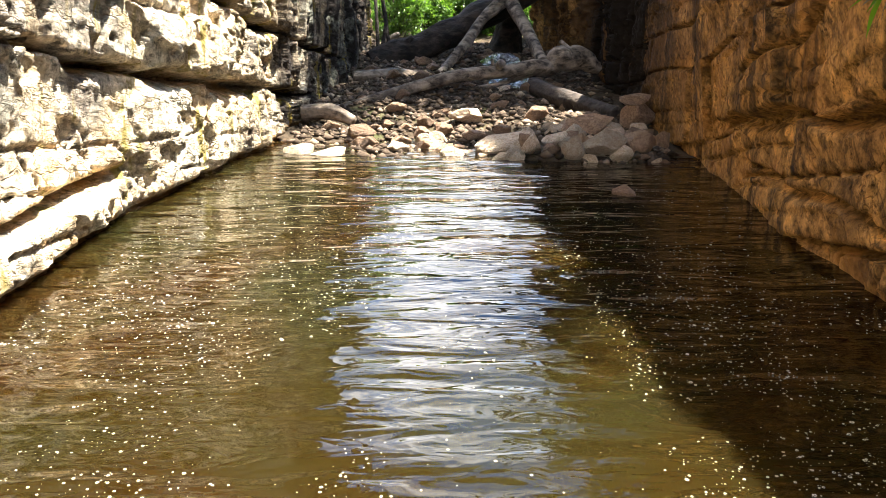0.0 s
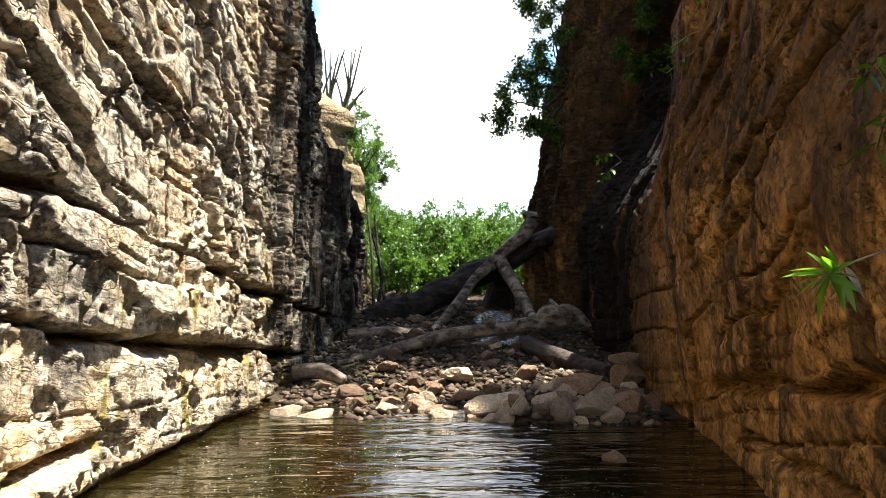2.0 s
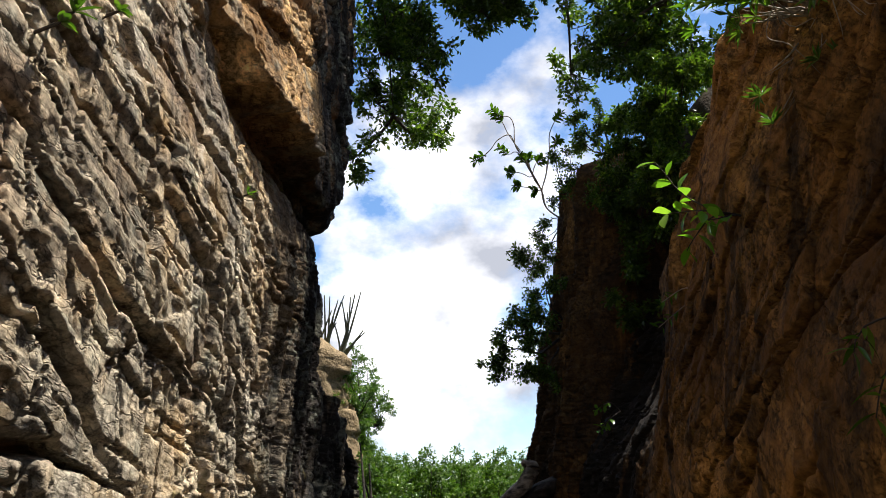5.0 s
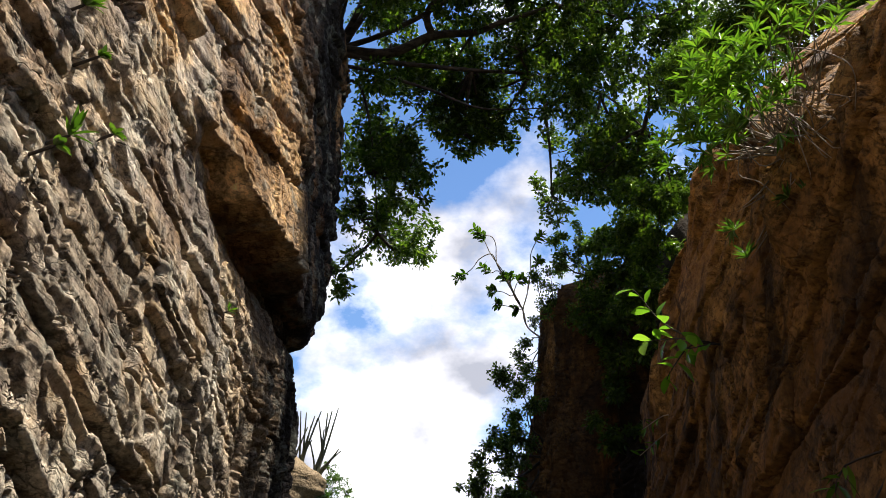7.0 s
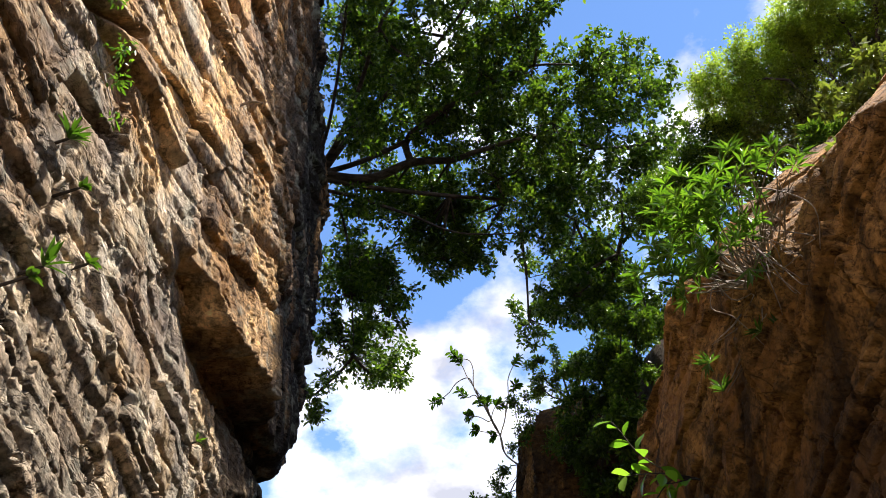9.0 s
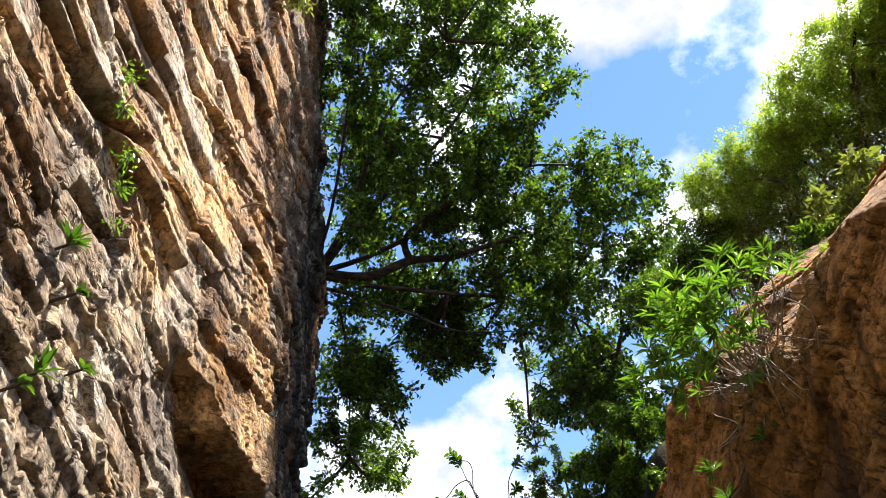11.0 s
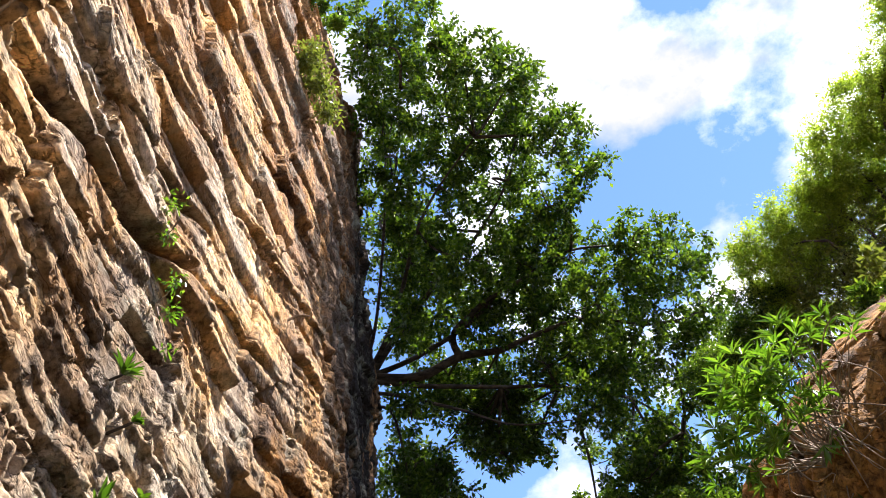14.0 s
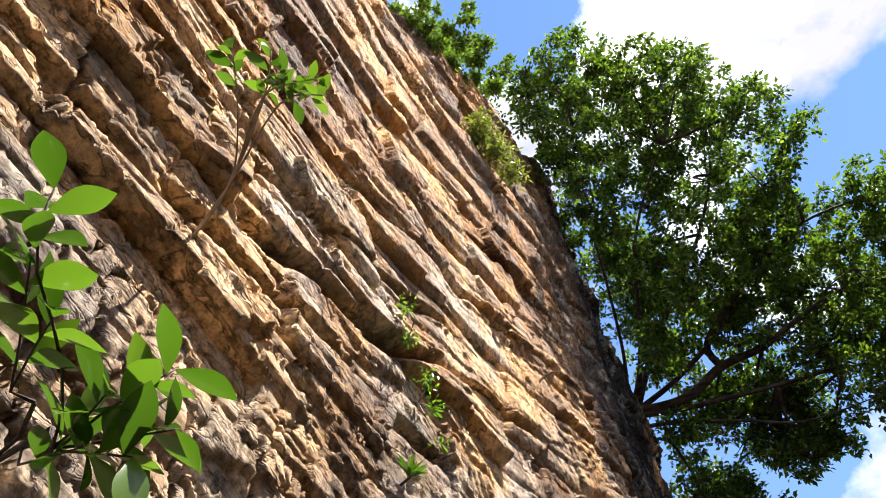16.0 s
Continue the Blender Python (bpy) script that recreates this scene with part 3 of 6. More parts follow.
    relief += facets((a + 0.4 * s) * 2.6 * stretch, s * 3.0, 61, 0.016, 0.02, 0.0, 0.05) * (0.4 + 0.6 * rugged)
    relief += facets((a - 0.3 * s) * 6 * stretch + 9, s * 7, 71, 0.01, 0.012, 0.0, 0.05) * rugged * (1 - 0.4 * high)
    # short cracks that cut across the beds
    n1 = np.abs(fbm(Y * 1.1 + 0.3 * Z, Z * 0.8 - 0.25 * Y, 4, 74))
    relief -= 0.09 * np.exp(-(n1 / 0.022) ** 2) * (1 - 0.6 * high) * soft_step(fbm(Y * 0.8, Z * 0.8, 2, 76), -0.3, 0.1)
    relief += facets((a + 0.2 * s) * 12 * stretch + 5, s * 14, 73, 0.005, 0.005, 0.0, 0.05) * rugged * (1 - 0.5 * high)
    relief += 0.04 * fbm(Y * 0.6, Z * 0.6, 3, 81)
    # pits and hollows weathered into the lower beds
    pit = fbm(Y * 2.3, Z * 2.8, 4, 83)
    relief -= low * (0.05 * soft_step(pit, 0.46, 0.6) + 0.015 * np.abs(fbm(Y * 4.5, Z * 5, 3, 84)))
    # upright grooves on the far, rain-washed part
    wash = soft_step(Y, 6.5, 9.5)
    relief += wash * facets((Y + 0.1 * fbm(Y, Z * 0.6, 3, 85)) * 3.2, Z * 0.28, 86, 0.06, 0.09, 0.04, 0.05)
    relief += soft_step(Y, 5.0, 8.0) * 0.02 * facets((Y + 0.06 * fbm(Y * 2, Z, 3, 87)) * 9, Z * 1.3, 88, 1.0, 1.6, 0.8, 0.08)
    # gaping joints along the lower beds, and upright ones above them
    relief = open_crack(relief, Y, Z, [(2.0, 1.4), (3.86, 1.24), (5.47, 1.06), (10.65, 0.4)], 0.34, 0.07, 91, 0.07)
    relief = open_crack(relief, Y, Z, [(2.0, 2.3), (3.78, 2.05), (5.12, 1.86), (7.84, 1.43), (12.5, 0.8)], 0.34, 0.06, 92, 0.07)
    relief = open_crack(relief, Y, Z, [(3.6, 2.95), (4.04, 2.68), (4.7, 2.35), (5.4, 1.85)], 0.26, 0.05, 94, 0.07)
    relief = open_crack(relief, Y, Z, [(3.0, 3.75), (3.5, 3.55), (4.25, 3.2), (5.2, 2.95), (6.5, 2.6)], 0.16, 0.035, 95, 0.07)
    relief = open_crack(relief, Y, Z, [(5.0, 4.85), (6.3, 4.6), (8.0, 4.2), (9.8, 3.86)], 0.2, 0.04, 96, 0.07)
    relief = open_crack(relief, Y, Z, [(6.2, 3.7), (7.15, 3.08), (8.7, 1.96)], 0.2, 0.045, 98, 0.07)
    relief = open_crack(relief, Y, Z, [(1.0, 5.25), (2.65, 5.5), (4.2, 5.75)], 0.16, 0.04, 101, 0.25)
    relief = open_crack(relief, Y, Z, [(1.2, 5.65), (2.03, 5.87), (3.37, 6.3), (4.78, 6.95), (5.8, 7.15)], 0.24, 0.07, 102, 0.25)
    relief = open_crack(relief, Y, Z, [(1.0, 6.1), (1.64, 6.35), (2.78, 6.78), (4.2, 7.3)], 0.16, 0.05, 103, 0.25)
    relief = open_crack(relief, Y, Z, [(2.6, 7.6), (4.0, 8.0), (6.2, 8.6), (8.5, 9.3)], 0.2, 0.06, 104, 0.25)
    for y0, z0, z1, depth in ((5.3, 3.45, 4.3, 0.2), (6.6, 2.6, 3.7, 0.2), (7.4, 1.9, 2.6, 0.14), (3.7, 4.6, 5.3, 0.12)):
        joint = y0 + 0.05 * fbm(Z * 2.5, Z * 0 + y0, 4, 93)
        relief -= depth * np.exp(-((Y - joint) / 0.045) ** 2) * soft_step(Z, z0 - 0.1, z0 + 0.1) * soft_step(-Z, -z1 - 0.1, -z1 + 0.1)
    # the great block that overhangs, and the hollow under it
    brink = np.interp(Y, [4.5, 5.2, 7.0, 8.2, 9.4, 11.0, 14], [6.1, 6.02, 5.9, 5.8, 5.6, 5.35, 5.2]) + 0.14 * fbm(Y * 1.1, Y * 0 + 7, 5, 99)
    above = Z - brink
    relief += 0.34 * soft_step(above, -0.03, 0.06) * np.exp(-np.clip(above, 0, None) / 3.0) * soft_step(Y, 5.0, 7.6) * (1 - 0.7 * soft_step(Y, 8.5, 10.5))
    relief -= 0.32 * np.exp(-np.clip(-above, 0, None) / 0.4) * (above < 0.0) * soft_step(Y, 5.2, 7.6) * (1 - 0.8 * soft_step(Y, 8.5, 10.5))
    relief -= 0.2 * np.exp(-((Z - 0.33 - 0.03 * fbm(Y * 1.8, Y * 0, 4, 92)) / 0.03) ** 2) * soft_step(-Y, -5.6, -5.2)
    # a ledge that steps out at the water
    relief += 0.12 * soft_step(-Z, -0.31, -0.25) * soft_step(-Y, -5.5, -5.2) - 0.12 * np.exp(-((Z - 0.02) / 0.04) ** 2)
    X = base + relief
    X -= 2.4 * np.clip(Y - end, 0, None) * (1 + 0.3 * vnoise(Y * 2, Z * 2, 97)) + 1.5 * np.clip(Z - top, 0, None)
    X = np.maximum(X, -14)
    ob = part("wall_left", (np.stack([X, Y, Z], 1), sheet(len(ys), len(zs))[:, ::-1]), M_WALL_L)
    return tagged(ob, "grey and cream fractured sandstone cliff with dark streaks", "cliff", kind="structure")


def wall_right():
    ys = spaced([(-10, 0.2), (0, 0.05), (2.3, 0.02), (8, 0.03), (11, 0.045), (17.5, 0.1), (20, 1)])
    zs = spaced([(-0.5, 0.05), (0, 0.02), (6.5, 0.04), (11, 1)])
    Y, Z = scattered(ys, zs, 2)
    base = bilinear([-10, 3.5, 5, 7.7, 8.5, 9.6, 12.4, 13.8, 16.2, 17.2, 20], [0, 1.8, 4, 6, 8, 11],
                    [[2.0, 2.08, 2.16, 2.36, 2.38, 2.34, 2.25, 2.1, 1.8, 2.2, 7],
                     [1.95, 2.0, 2.02, 2.22, 2.32, 2.34, 2.25, 2.1, 1.8, 2.2, 7],
                     [2.4, 2.45, 2.42, 2.42, 2.5, 3.3, 3.4, 2.45, 2.1, 2.5, 7],
                     [2.72, 2.72, 2.68, 2.8, 4.0, 4.6, 4.7, 2.6, 2.45, 2.9, 7],
                     [3.6, 3.6, 3.4, 3.6, 4.6, 5.2, 5.2, 2.9, 2.7, 3.2, 7],
                     [4.2, 4.2, 4.2, 4.2, 4.2, 4.6, 4.6, 3.4, 3.1, 3.6, 8]], Y, Z)
    top = np.interp(Y, [-10, 2, 2.6, 3.1, 3.55, 3.85, 4.15, 4.5, 5.0, 5.8, 7.2, 8.6, 9.6, 10.8, 12.5, 14, 16, 17, 20],
                    [4.2, 4.35, 4.65, 5.05, 5.12, 4.9, 4.75, 5.0, 5.45, 5.75, 5.2, 5.0, 5.1, 5.8, 7.2, 7.8, 8.4, 8.5, 7]) + (0.1 + 0.2 * soft_step(Y, 12, 13.5)) * fbm(Y * 1.1, Y * 0, 4, 19)
    # beds that climb towards the pool's foot, steeply above head height
    steep = soft_step(Z, 1.2, 2.4)
    fall = 0.2 + 0.55 * steep
    s = (Z + fall * (Y - 5)) / np.sqrt(1 + fall ** 2) + 0.12 * fbm(Y * 0.5, Z * 0.5, 2, 131) + 0.008 * fbm(Y * 5, Z * 5, 2, 132)
    a = Y - 0.6 * steep * Z + 0.2 * fbm(Y * 0.7, Z * 0.7, 2, 133) + 0.012 * fbm(Y * 5, Z * 5, 2, 134)
    far = soft_step(Y, 9.0, 11.0)
    rugged = 0.2 + 1.0 * soft_step(fbm(Y * 0.6, Z * 0.7, 4, 138) + 0.5 * steep, -0.1, 0.8)
    # large smooth blocks parted by open joints
    h1 = broken(s, a, 141, 0.32, 0.8, 0.7, 1.9, 0.035, 0.04, 0.01, 0.2, 0.02, 0.5)
    h2 = broken(s, a, 147, 0.14, 0.4, 0.4, 1.6, 0.016, 0.016, 0.012, 0.1, 0.014, 0.4)
    relief = h1 * (1 - 0.4 * far) + h2 * (0.3 + 0.7 * rugged)
    relief += facets((a + 0.5 * s) * 2.4, s * 2.8, 161, 0.014, 0.026, 0.0, 0.05) * (0.3 + 0.7 * rugged)
    relief += facets(a * 5 + 9, s * 8, 171, 0.008, 0.014, 0.0, 0.05) * rugged
    relief += 0.06 * fbm(Y * 0.8, Z * 0.8, 3, 181) + 0.006 * fbm(Y * 7, Z * 7, 3, 183)
    # planes of broken rock along the rim
    c = cells((a + 0.3 * s) * 0.9, s * 1.1, 158)
    relief += ((c[0] - 0.5) * 0.16 + (c[1] - 0.5) * 0.2 * c[3] + (c[2] - 0.5) * 0.2 * c[4]) * soft_step(Z, 3.0, 4.2) * (1 - far)
    # upright ribs on the far buttress
    rib = Y + 0.12 * fbm(Y * 1.5, Z * 0.5, 3, 191)
    relief += far * (0.13 * fbm(rib * 2.6, Z * 0.25, 4, 193) + facets(rib * 2.6, Z * 0.5, 195, 0.08, 0.12, 0.07, 0.07) + facets(rib * 8, Z * 0.9, 194, 0.03, 0.05, 0.03, 0.06))
    for k, (pts, depth, width) in enumerate((([(2.5, 1.35), (3.8, 0.95), (4.6, 0.8), (5.6, 0.72), (7.0, 0.5)], 0.2, 0.05), ([(3.4, 0.32), (4.2, 0.36), (5.2, 0.3), (6.2, 0.24)], 0.1, 0.025),
                                             ([(4.3, 1.9), (5.2, 1.25), (6.2, 0.98)], 0.12, 0.03), ([(3.0, 3.6), (4.2, 2.9), (5.4, 2.35), (7.0, 1.6)], 0.2, 0.06))):
        relief = open_crack(relief, Y, Z, pts, depth, width, 196 + 3 * k, 0.06) * (1 - far) + relief * far
    X = base - relief
    X += np.interp(Y, [6.5, 8.0, 11, 12.5], [0.75, 1.6, 1.7, 3.2]) * np.clip(Z - top, 0, None)
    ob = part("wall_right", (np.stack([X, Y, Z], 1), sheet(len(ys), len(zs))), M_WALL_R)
    return tagged(ob, "ochre brown sandstone cliff in shade with a dark buttress", "cliff", kind="structure")


wall_left()
wall_right()


# ---- ground and water ----
def bed_height(y):
    return np.interp(y, [-10, 4, 6.5, 7.4, 8, 9, 9.6, 11.5, 14, 16.5, 22, 40], [-0.7, -0.6, -0.35, -0.14, -0.06, -0.02, 0.05, 0.32, 0.65, 0.85, 1.4, 2.0])


def ground_height(X, Y):
    z = bed_height(Y) + 0.05 * fbm(X * 1.3, Y * 1.3, 4, 201) * (Y > 7) + 0.11 * soft_step(X, 0.45, 0.9) * soft_step(Y, 7.5, 8.0) * soft_step(-Y, -10.5, -9.5)
    left = soft_step(-X, 2.6, 4.6)
    right = soft_step(X, 3.4, 4.6)
    zl = np.interp(Y, [-60, 0, 5, 9, 14, 16, 19, 24, 40, 90], [8, 9, 13, 15.5, 11, 7, 5.5, 5.5, 9, 4]) - 0.25
    zr = np.interp(Y, [-60, 2, 6, 10, 12, 17, 22, 40, 90], [4, 4.5, 5.2, 5.0, 8.2, 8.7, 4, 8, 4])
    zr = zr + np.clip(X - 4.0, 0, 5) * np.interp(Y, [-5, 1, 3.5, 5.5, 9, 12, 20], [0.1, 0.3, 0.9, 1.6, 1.4, 0.6, 0.4]) + np.clip(X - 9, 0, 10) * 0.3
    zl = zl + np.clip(-X - 4, 0, 20) * 0.2
    # past the gorge the floor widens into a thicket with a slope on its sides
    open_ = soft_step(Y, 17, 21)
    bank = np.clip(-X - 1.2 - 0.02 * Y, 0, 12) * 1.1 * open_
    gl = left * (1 - open_) + open_ * 0
    z = z * (1 - gl) + zl * gl
    gr = right * (1 - open_)
    z = z * (1 - gr) + zr * gr
    z = z + np.minimum(bank, 6.5) + open_ * np.minimum(np.clip(X - 3.5, 0, 20) * 0.8, 7)
    far = soft_step(np.hypot(X, Y), 60, 300)
    return z * (1 - far) + far * (3 + 10 * vnoise(X * 0.004, Y * 0.004, 207))


def ground():
    xs = np.concatenate([-np.geomspace(2500, 8, 26), spaced([(-7, 0.5), (-3, 0.1), (4.8, 0.5), (8, 1)]), np.geomspace(9, 2500, 26)])
    ys = np.concatenate([-np.geomspace(2500, 10, 24), spaced([(-9, 1.0), (6.5, 0.1), (18, 0.5), (32, 1)]), np.geomspace(34, 2500, 24)])
    X, Y = [g.ravel() for g in np.meshgrid(xs, ys, indexing="ij")]
    ob = part("ground", (np.stack([X, Y, ground_height(X, Y)], 1), sheet(len(xs), len(ys))), M_GROUND)
    smooth(ob)
    return tagged(ob, "brown earth floor of the gorge and hillsides", "ground", kind="structure")


ground()


def pool():
    me = bmesh.new()
    rows = [[me.verts.new((x, y, 0.0)) for x in np.linspace(-3.0, 2.9, 30)] for y in np.linspace(-10, 9.9, 62)]
    for a, b in zip(rows, rows[1:]):
        for k in range(len(a) - 1):
            me.faces.new((a[k], a[k + 1], b[k + 1], b[k]))
    ob = part("pool", me, M_WATER)
    smooth(ob)
    return tagged(ob, "murky brown pool water with ripples reflecting sky", "water", kind="structure")


pool()


# ---- stones ----
def stone_mesh(name, seed, material, detail=4, planes=15):
    rng = np.random.default_rng(seed)
    bm = bmesh.new()
    bmesh.ops.create_icosphere(bm, subdivisions=detail, radius=1.0)
    nrm = rng.normal(size=(planes, 3))
    nrm /= np.linalg.norm(nrm, axis=1)[:, None]
    off = rng.uniform(0.42, 0.85, planes)
    for v in bm.verts:
        d = np.array(v.co)
        dots = nrm @ d
        r = np.where(dots > 0.05, off / np.maximum(dots, 0.05), 9.0)
        soft = -np.log(np.sum(np.exp(-90 * np.minimum(r, 1.3)))) / 90
        p = d * min(soft, 1.1)
        q = Vector(p * 2.3 + seed)
        p *= 1 + 0.04 * noise.noise(q) + 0.03 * noise.noise(q * 2.7) + 0.02 * noise.noise(q * 6)
        v.co = p
    me = bpy.data.meshes.new(name)
    bm.to_mesh(me)
    bm.free()
    me.materials.append(material)
    return me


STONES_PALE = [stone_mesh("stone", 100 + k, M_STONE_PALE) for k in range(7)]
STONES_BROWN = [stone_mesh("stone", 200 + k, M_STONE_BROWN) for k in range(6)]


def put_stone(x, y, w, h, pale, rng, z=None, group="stones at the head of the pool"):
    me = (STONES_PALE if pale else STONES_BROWN)[int(rng.integers(0, 6))]
    ob = new("boulder" if w > 0.3 else "stone", me)
    sx, sy, sz = w * 0.58, w * rng.uniform(0.42, 0.6), h * 0.68
    base = float(ground_height(np.array([x]), np.array([y]))[0]) if z is None else z
    ob.location = (x, y, base + sz * 0.55)
    ob.scale = (sx, sy, sz)
    ob.rotation_euler = (rng.uniform(-0.15, 0.15), rng.uniform(-0.2, 0.2), rng.uniform(0, 0.6))
    size = "large" if w > 0.4 else "small" if w < 0.2 else "angular"
    tone = "pale cream" if pale else "brown"
    return tagged(ob, f"{size} {tone} sandstone rock lying on the stream bed", "rock", group)


KEY_STONES = [  # x, y, width, height, pale
    (-1.62, 8.4, 0.30, 0.20, 1), (-1.29, 8.27, 0.36, 0.17, 1), (-0.61, 8.42, 0.26, 0.13, 1), (-1.05, 9.24, 0.38, 0.19, 0),
    (-0.59, 9.02, 0.25, 0.18, 0), (-0.20, 8.67, 0.26, 0.17, 1), (0.24, 9.96, 0.46, 0.21, 1), (0.50, 8.46, 0.56, 0.36, 1),
    (0.00, 8.20, 0.34, 0.2, 1), (0.66, 8.23, 0.21, 0.2, 1), (0.77, 7.93, 0.23, 0.23, 1), (0.51, 8.00, 0.32, 0.12, 1),
    (1.19, 7.89, 0.23, 0.24, 1), (1.49, 7.94, 0.41, 0.24, 1), (1.57, 8.98, 0.6, 0.32, 0)]
KEY_STONES_2 = [
    (1.90, 8.09, 0.36, 0.3, 0), (2.18, 9.35, 0.44, 0.36, 0), (2.12, 8.75, 0.26, 0.2, 0), (2.21, 8.38, 0.25, 0.26, 0),
    (1.05, 8.38, 0.27, 0.18, 1), (1.25, 8.45, 0.24, 0.16, 0), (0.97, 7.91, 0.17, 0.14, 0), (1.76, 7.91, 0.17, 0.12, 0),
    (-0.37, 9.38, 0.24, 0.13, 0), (-0.11, 9.47, 0.2, 0.15, 0), (0.31, 8.22, 0.17, 0.11, 1), (1.34, 6.25, 0.32, 0.16, 0)]
_rng = np.random.default_rng(5)
for x, y, w, h, pale in KEY_STONES + KEY_STONES_2:
    put_stone(x, y, w, h, pale, _rng, -0.06 if y < 7 else None)
tagged(put_stone(2.16, 9.35, 0.42, 0.14, 0, _rng, 0.42), "flat brown sandstone slab balanced on another rock", "rock")
for _ in range(120):
    y = float(_rng.uniform(7.7, 15.5))
    lim = 2.15 if y < 10 else 1.7
    x = float(_rng.uniform(-1.75 if y < 11 else -1.3, lim))
    if y < 8.3 and x < 0.6:
        continue
    w = float(_rng.uniform(0.1, 0.3))
    put_stone(x, y, w, w * float(_rng.uniform(0.4, 0.7)), _rng.random() < (0.5 if y < 9.3 else 0.12), _rng)


for _ in range(46):
    y = float(_rng.uniform(7.65, 9.3))
    x = float(_rng.uniform(0.55, 2.2))
    w = float(_rng.uniform(0.1, 0.24))
    put_stone(x, y, w, w * float(_rng.uniform(0.5, 0.85)), _rng.random() < 0.7, _rng)


def stream():
    me = bmesh.new()
    rows = []
    for k in range(9):
        y = 11.6 + k * 0.28
        w = 0.22 + 0.12 * math.sin(k * 1.3)
        rows.append([me.verts.new((0.85 + 0.06 * math.sin(k) + w * q, y, 0.4 + 0.05 * k)) for q in (-1, -0.4, 0.3, 1)])
    for a, b in zip(rows, rows[1:]):
        for k in range(3):
            me.faces.new((a[k], a[k + 1], b[k + 1], b[k]))
    ob = part("stream", me, M_WATER)
    smooth(ob)
    ob.data.materials[0] = M_TRICKLE
    tagged(ob, "small bright trickle of water between the stones", "water", kind="structure")


stream()


def gravel():
    rng = np.random.default_rng(8)
    base = np.array([(1, 0, 0), (-1, 0, 0), (0, 1, 0), (0, -1, 0), (0, 0, 1), (0, 0, -1)], float)
    tri = np.array([(0, 2, 4), (2, 1, 4), (1, 3, 4), (3, 0, 4), (2, 0, 5), (1, 2, 5), (3, 1, 5), (0, 3, 5)])
    n = 9000
    y = rng.uniform(7.5, 17, n)
    x = rng.uniform(-1.9, 2.25, n)
    keep = (y > 8.0) | (x > 0.8)
    x, y = x[keep], y[keep]
    n = len(x)
    size = 0.014 + 0.075 * rng.random(n) ** 2
    V = base[None] * rng.uniform(0.5, 1.2, (n, 6, 1)) * size[:, None, None] * np.array([1.2, 1.0, 0.6])
    a = rng.uniform(0, 6.28, n)
    c, s = np.cos(a)[:, None], np.sin(a)[:, None]
    V = np.stack([V[..., 0] * c - V[..., 1] * s, V[..., 0] * s + V[..., 1] * c, V[..., 2]], -1)
    V += np.stack([x, y, ground_height(x, y) + 0.015], 1)[:, None]
    F = tri[None] + (np.arange(n) * 6)[:, None, None]
    ob = part("gravel", (V.reshape(-1, 3), F.reshape(-1, 3)), M_GRAVEL)
    tagged(ob, "dark gravel and pebbles on the stream bed", "gravel", kind="stuff")


gravel()


def foam():
    rng = np.random.default_rng(9)
    n = 26000
    x, y = rng.uniform(-2.1, 2.0, n), 7.2 - 8.2 * rng.random(n) ** 0.8
    dens = vnoise(x * 1.1, y * 0.8, 301) + 0.5 * vnoise(x * 3, y * 2, 302)
    keep = (dens > -1.0 + 0.6 * rng.random(n)) & (rng.random(n) < np.interp(y, [-1, 1.5, 3, 5.5], [0, 1, 1, 0.35])) & ((np.abs(x - 0.15) > 0.45) | (rng.random(n) < 0.15))
    x, y = x[keep], y[keep]
    n = len(x)
    r = (0.0014 + 0.0044 * rng.random(n) ** 2.6) * (1 + 0.6 * (rng.random(n) < 0.06))
    k = 8
    a = np.linspace(0, 2 * np.pi, k, endpoint=False)
    prof = [(1.0, 0.0), (0.92, 0.2), (0.68, 0.25), (0.6, 0.05)]
    V = np.stack([np.stack([pr * np.cos(a), pr * np.sin(a), np.full(k, pz)], 1) for pr, pz in prof]).reshape(-1, 3)
    F = []
    for lv in range(3):
        for j in range(k):
            F.append((lv * k + j, lv * k + (j + 1) % k, (lv + 1) * k + (j + 1) % k, (lv + 1) * k + j))
    F = np.array(F)
    P = V[None] * r[:, None, None] + np.stack([x, y, np.full(n, 0.0005)], 1)[:, None]
    Q = F[None] + (np.arange(n) * len(V))[:, None, None]
    ob = part("foam_bubbles", (P.reshape(-1, 3), Q.reshape(-1, 4)), M_FOAM)
    tagged(ob, "small white foam bubbles drifting on brown water", "foam", kind="stuff")


foam()


